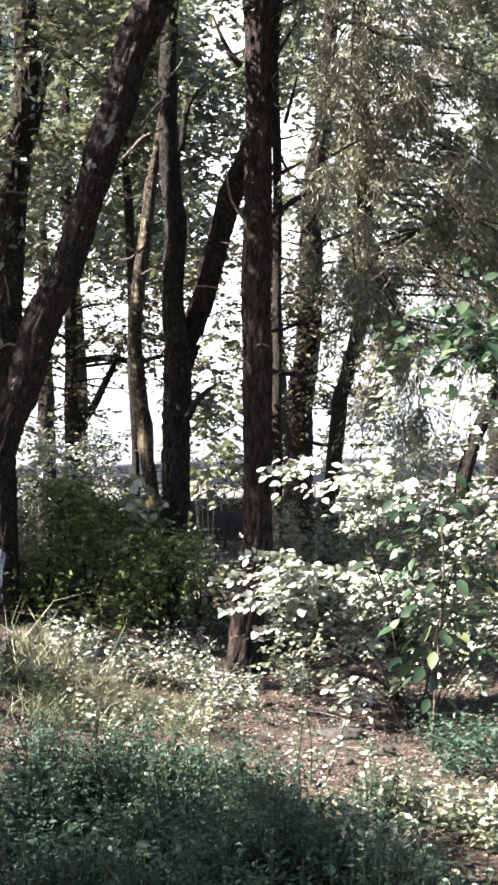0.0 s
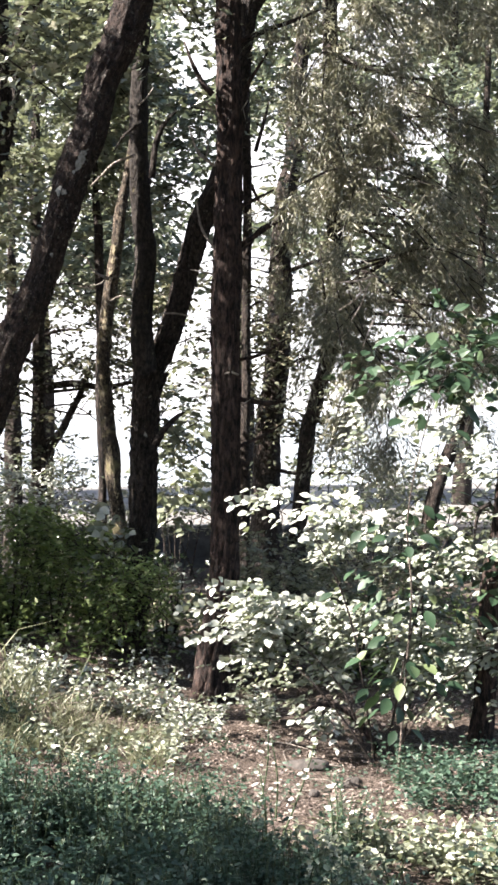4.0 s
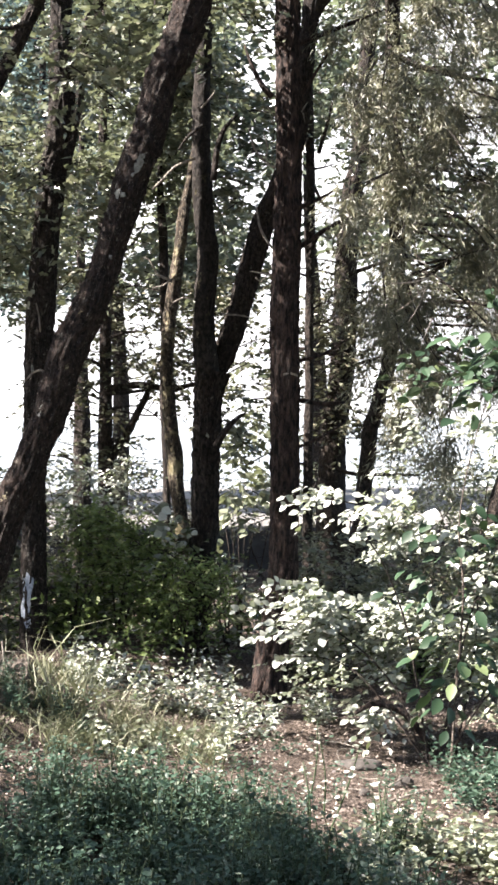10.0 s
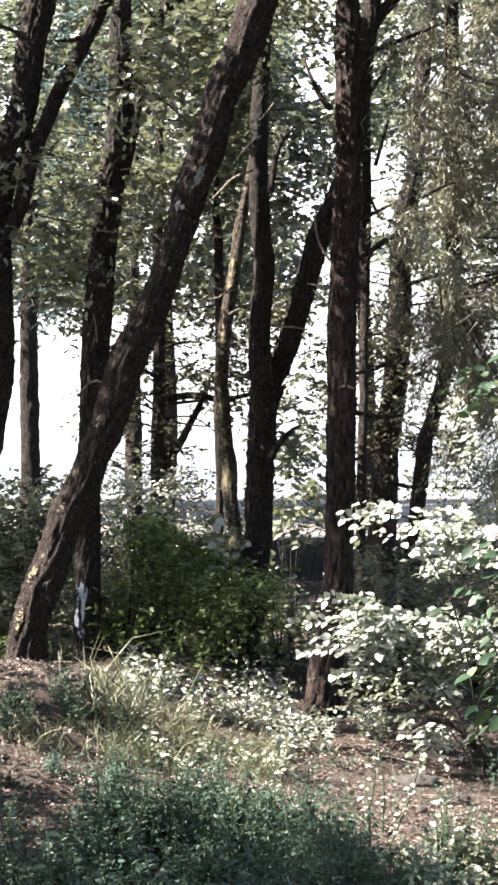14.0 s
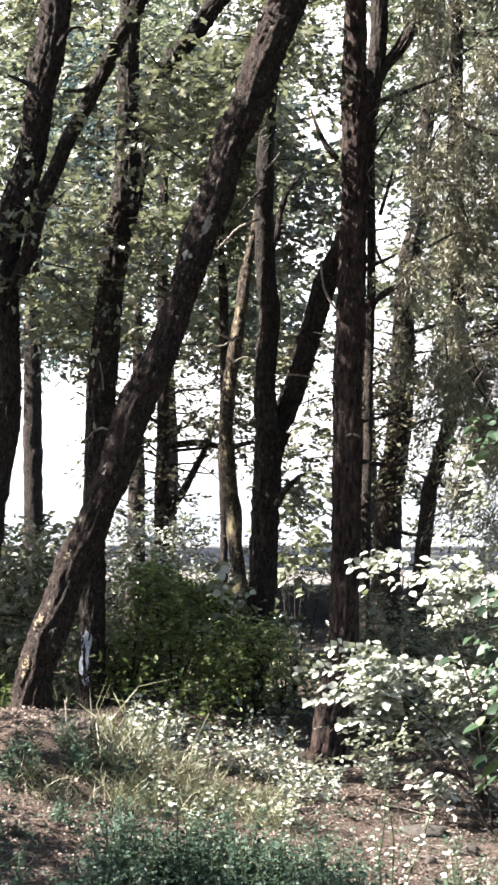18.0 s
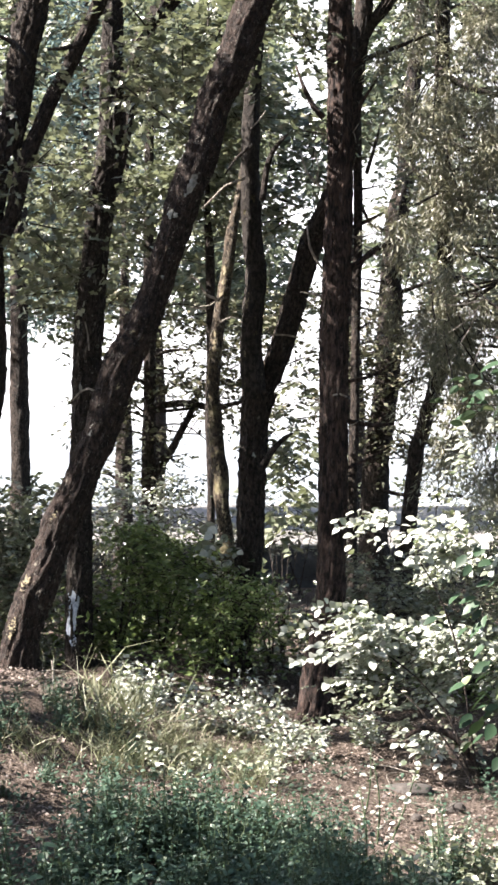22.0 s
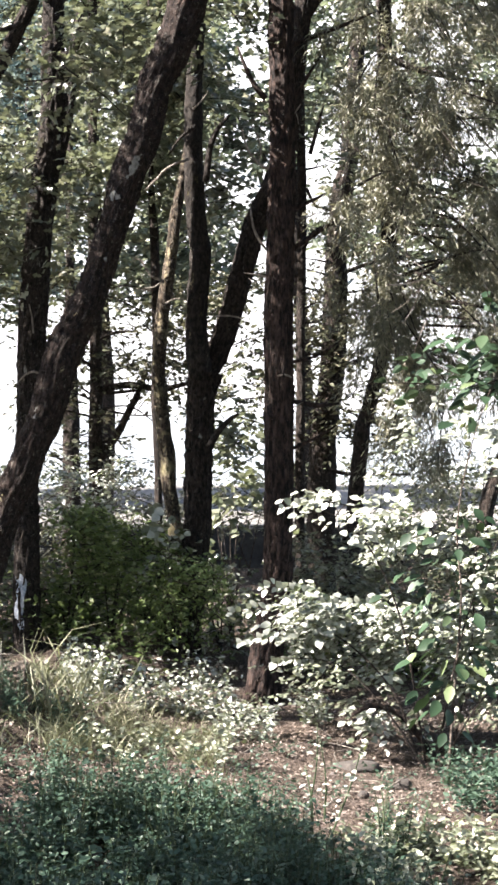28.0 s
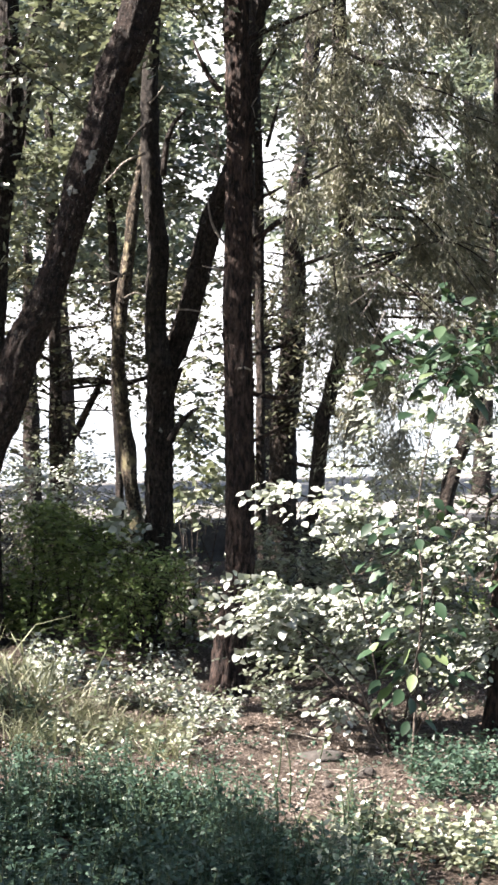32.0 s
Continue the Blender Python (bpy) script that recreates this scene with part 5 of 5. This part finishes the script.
stuff("leaf_litter", "scattered dry brown leaves on the forest floor", "leaf litter", v, f, LITTER)
o = on_ground(12000, (-1.6, 7.0), (2.6, 10.8), -0.25, 1.6, 8)
o[:, 2] += rng.uniform(0.004, 0.03, 12000)
v, f = blades(BROAD_V, BROAD_F, o, unit(12000) * (1, 1, 0.5), np.array([0, 0, 1.0]) + rng.normal(size=(12000, 3)) * 0.7, rng.uniform(0.008, 0.028, 12000))
stuff("leaf_litter", "curled pinkish-brown dead leaves on the path", "leaf litter", v, f, LITTER)
o = on_ground(16000, (-2.5, 5.5), (2.8, 11))
o[:, 2] += 0.01
v, f = blades(BLADE_V * (1, 0.4, 1), BLADE_F, o, unit(16000) * (1, 1, 0.3), np.array([0, 0, 1.0]) + rng.normal(size=(16000, 3)) * 0.4, rng.uniform(0.03, 0.09, 16000))
stuff("dry_needles", "dry straw and pine needles strewn over the floor", "needles", v, f, LITTER)


o = on_ground(1600, (-1.2, 8.2), (0.25, 10.4), 0.05, 2.4, 21)
v, f = blades(BLADE_V * (1, 0.45, 2.0), BLADE_F, o, unit(1600) * (1, 1, 0.2) * 0.9 + np.array([0, 0, 0.6]), unit(1600), rng.uniform(0.06, 0.24, 1600))
stuff("dry_grass", "thin pale straw standing between the weeds", "grass", v, f, GRASS)


def grass_clump(x, y, n, tall, label, mat, lean=0.5):
    g = float(height(x, y))
    t = thing("grass_clump", (x, y, g), label, "grass")
    p = rng.normal(size=(n, 3)) * (0.07, 0.06, 0)
    a = unit(n) * (1, 1, 0) * lean + np.array([0, 0, 1.0])
    v, f = blades(BLADE_V * (1, 0.38, 3.2), BLADE_F, p + (x, y, g - 0.02), a, -unit(n) * (1, 1, 0) + np.array([0, 0, 0.2]), tall * rng.uniform(0.5, 1.1, n))
    part("foliage", mesh("foliage", v, f, mat), t, kind="stuff")


for x, y, n, tall, lean in ((-0.68, 9.0, 45, 0.42, 0.8), (-0.62, 9.15, 26, 0.62, 0.7), (-0.6, 8.4, 70, 0.28, 0.9), (-0.36, 8.9, 90, 0.2, 0.6), (-0.25, 8.5, 40, 0.24, 0.8), (-0.1, 9.3, 40, 0.22, 0.7), (0.15, 8.7, 30, 0.2, 0.8)):
    grass_clump(x, y, n, tall, "arching tuft of pale green and straw-coloured grass", GRASS, lean)


def low_shrub(x, y, z1, rx, ry, label, mat, n=160, size=0.06, shape=(KITE_V, KITE_F)):
    t = thing("shrub", (x, y, float(height(x, y))), label, "shrub")
    g = float(height(x, y))
    for k in range(5):
        a = random.uniform(0, 6.28)
        part("stem", stem_mesh("stem", [(x, y, g - 0.05, 0.014), (x + 0.3 * rx * math.cos(a), y + 0.3 * ry * math.sin(a), g + 0.35 * (z1 - g), 0.006), (x + 0.7 * rx * math.cos(a), y + 0.7 * ry * math.sin(a), g + 0.7 * (z1 - g), 0.003)], BARK_OAK, 6, 0.1), t)
    crown("foliage", t, [(n, (x - rx, y - ry, g), (x + rx, y + ry, z1 - 0.05), -0.05, 1.6)], mat, size, 9, 0.25, shape)
    return t


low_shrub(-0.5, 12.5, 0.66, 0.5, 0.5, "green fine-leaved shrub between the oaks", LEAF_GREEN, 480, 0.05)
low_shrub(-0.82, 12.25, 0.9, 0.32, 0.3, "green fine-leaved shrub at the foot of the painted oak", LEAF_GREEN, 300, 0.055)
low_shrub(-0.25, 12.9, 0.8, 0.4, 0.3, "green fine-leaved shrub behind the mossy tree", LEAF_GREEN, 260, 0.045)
low_shrub(-1.85, 12.6, 1.2, 0.55, 0.6, "dark green leafy shrub beside the big oak", LEAF_OAK, 800, 0.07)
low_shrub(-0.72, 13.2, 1.35, 0.4, 0.35, "shrub with leaves paled for sunlight near the young tree", LEAF_SUNLIT, 260, 0.05)
low_shrub(0.5, 13.6, 1.2, 0.25, 0.3, "small sapling with long drooping green leaves", LEAF_LIT_LOW, 30, 0.11, (OVATE_V, OVATE_F))
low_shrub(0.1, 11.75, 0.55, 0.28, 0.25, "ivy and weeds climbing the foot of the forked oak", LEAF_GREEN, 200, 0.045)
low_shrub(1.75, 11.6, 0.7, 0.9, 0.6, "dark shrub in the shade behind the leafy shrub", LEAF_OAK, 700, 0.055)
# Two shrubs added left of the view to shade the mound and path
low_shrub(-3.0, 8.75, 1.85, 0.6, 0.55, "unseen leafy shrub added to shade the path", LEAF_GREEN, 150, 0.09)
low_shrub(-2.6, 7.7, 1.55, 0.5, 0.5, "unseen leafy shrub added to shade the path", LEAF_GREEN, 170, 0.09)
# Whitened leaves here stand in for sun on the foliage
low_shrub(-0.05, 12.2, 0.95, 0.13, 0.12, "leaves paled for sunlight climbing the foot of the mossy tree", LEAF_SUNLIT, 22, 0.085, (ROUND_V, OVATE_F))
low_shrub(-0.78, 12.7, 1.15, 0.24, 0.25, "small shrub with leaves paled for sunlight behind the leaning oak", LEAF_SUNLIT, 90, 0.055, (OVATE_V, OVATE_F))
low_shrub(0.38, 12.6, 0.45, 0.25, 0.3, "small plant with leaves paled for sunlight beside the forked oak", LEAF_SUNLIT, 40, 0.06)


# plants with large leaves in the foreground
def leafy_plant(x, y, h, n, size, low=0.25, me=None, label="upright weed with broad toothed green leaves"):
    g = float(height(x, y))
    t = thing("weed_plant", (x, y, g), label, "plant", "broad-leaved weeds")
    top = (x + random.gauss(0, 0.06), y + random.gauss(0, 0.04), g + h)
    part("stem", stem_mesh("stem", [(x, y, g - 0.03, 0.005), ((x + top[0]) / 2 + 0.02, y, g + h / 2, 0.004), (*top, 0.002)], STALK, 6, 0.04), t)
    for k in range(n):
        u = low + (1 - low) * k / n
        a = k * 2.4 + random.uniform(-0.4, 0.4)
        single_leaf(t, me or LEAF_FRONT, (x + (top[0] - x) * u, y + (top[1] - y) * u, g + h * u), (math.cos(a), math.sin(a), random.uniform(-0.3, 0.5)), (random.gauss(0, 0.3), random.gauss(-0.2, 0.3), 1), size * random.uniform(0.6, 1.2))


LEAF_FRONT = mesh("leaf", OVATE_V, OVATE_F, LEAF_SHADE_WEED, True)
for x, y, h, n, s in ((-0.29, 6.1, 0.34, 9, 0.085), (-0.45, 6.0, 0.3, 8, 0.08), (-0.15, 5.95, 0.26, 7, 0.09), (0.1, 6.3, 0.42, 12, 0.05), (-0.7, 6.2, 0.36, 9, 0.07), (0.35, 6.0, 0.3, 9, 0.05), (0.35, 6.6, 0.45, 14, 0.045), (-0.05, 6.8, 0.45, 12, 0.045), (0.72, 6.15, 0.3, 10, 0.06), (1.0, 5.95, 0.28, 10, 0.06), (1.3, 6.05, 0.3, 9, 0.06), (1.55, 6.3, 0.3, 9, 0.07), (-1.0, 6.5, 0.34, 9, 0.06)):
    leafy_plant(x, y, h, n, s)


leafy_plant(1.11, 4.45, 0.92, 11, 0.095, 0.55)
# Whitened leaves give the dark bed its specks of sunlight
for x, y, h in ((0.66, 7.7, 0.42), (0.72, 7.45, 0.4), (0.7, 7.1, 0.46), (0.6, 6.8, 0.4), (0.86, 6.6, 0.36), (-0.3, 7.75, 0.3), (0.18, 7.6, 0.34)):
    leafy_plant(x, y, h, 16, 0.034, 0.2, LEAF_MESH, "slender weed with leaves paled for sunlight beside the weed bed")


# ---- stones, log, twigs on the ground ----
def stone(x, y, w, d, h, label, mat, seed):
    bm = bmesh.new()
    bmesh.ops.create_icosphere(bm, subdivisions=3, radius=1.0)
    g = float(height(x, y))
    for v in bm.verts:
        k = 1 + 0.28 * noise.noise(v.co * 1.3 + Vector((seed, 0, 0))) + 0.1 * noise.noise(v.co * 4 + Vector((0, seed, 0)))
        v.co = Vector((v.co.x * w * k, v.co.y * d * k, v.co.z * h * k))
    me = bpy.data.meshes.new("stone")
    bm.to_mesh(me)
    bm.free()
    me.materials.append(mat)
    for p in me.polygons:
        p.use_smooth = True
    ob = new("stone", me)
    ob.location = (x, y, g + h * 0.35)
    return tagged(ob, label, "stone")


stone(1.02, 8.75, 0.13, 0.09, 0.035, "flat grey stone half sunk in dry litter", STONE, 1)
stone(1.22, 8.3, 0.05, 0.04, 0.035, "small pale stone on the path", STONE, 5)
stone(0.98, 8.05, 0.03, 0.025, 0.025, "small pale stone on the path", STONE, 9)
stone(0.3, 9.1, 0.045, 0.03, 0.03, "small pale stone among the weeds", STONE, 13)
stone(1.5, 8.0, 0.06, 0.05, 0.03, "rounded stone among litter by the shrub", STONE, 17)
stone(1.12, 6.9, 0.09, 0.06, 0.03, "flat grey stone beside the weeds", STONE, 21)

log = thing("log", (1.2, 8.9, -0.35), "dark rotten fallen branch under the shrub", "log")
part("trunk", stem_mesh("trunk", [(1.02, 8.9, -0.14, 0.01), (1.12, 8.95, -0.1, 0.016), (1.25, 9.0, -0.13, 0.018), (1.36, 9.0, -0.21, 0.02), (1.5, 9.0, -0.42, 0.024)], BARK_PINE, 12, 0.04, 0.12, 0.04), log)

stump = thing("stump", (-0.95, 9.3, 0.0), "low crumbling stump covered with brown needles", "stump")
bm = bmesh.new()
bmesh.ops.create_icosphere(bm, subdivisions=4, radius=1.0)
for v in bm.verts:
    k = 1 + 0.3 * noise.noise(v.co * 1.7) + 0.14 * noise.noise(v.co * 6)
    v.co = Vector((-0.95 + v.co.x * 0.15 * k, 9.3 + v.co.y * 0.12 * k, 0.03 + v.co.z * 0.1 * k))
me = bpy.data.meshes.new("body")
bm.to_mesh(me)
bm.free()
me.materials.append(WOOD)
part("body", me, stump)
part("stub", stem_mesh("stub", [(-1.0, 9.25, 0.05, 0.008), (-1.0, 9.25, 0.15, 0.007), (-1.01, 9.25, 0.24, 0.005)], TWIG, 7, 0.03), stump, "bare pale stick")

for k in range(90):
    x, y = random.uniform(-1.8, 2.3), random.uniform(5.8, 11.0)
    a, n = random.uniform(0, 6.28), random.uniform(0.1, 0.4)
    g = float(height(x, y)) + 0.014
    tw = new("fallen_twig", stem_mesh("fallen_twig", [(x, y, g, 0.005), (x + n * 0.5 * math.cos(a), y + n * 0.5 * math.sin(a), g + random.uniform(0, 0.03), 0.004), (x + n * math.cos(a + 0.3), y + n * math.sin(a + 0.3), g + 0.005, 0.002)], TWIG, 5, 0.06, 0.1))
    tagged(tw, "dry grey twig lying on the litter", "twig", "fallen twigs")
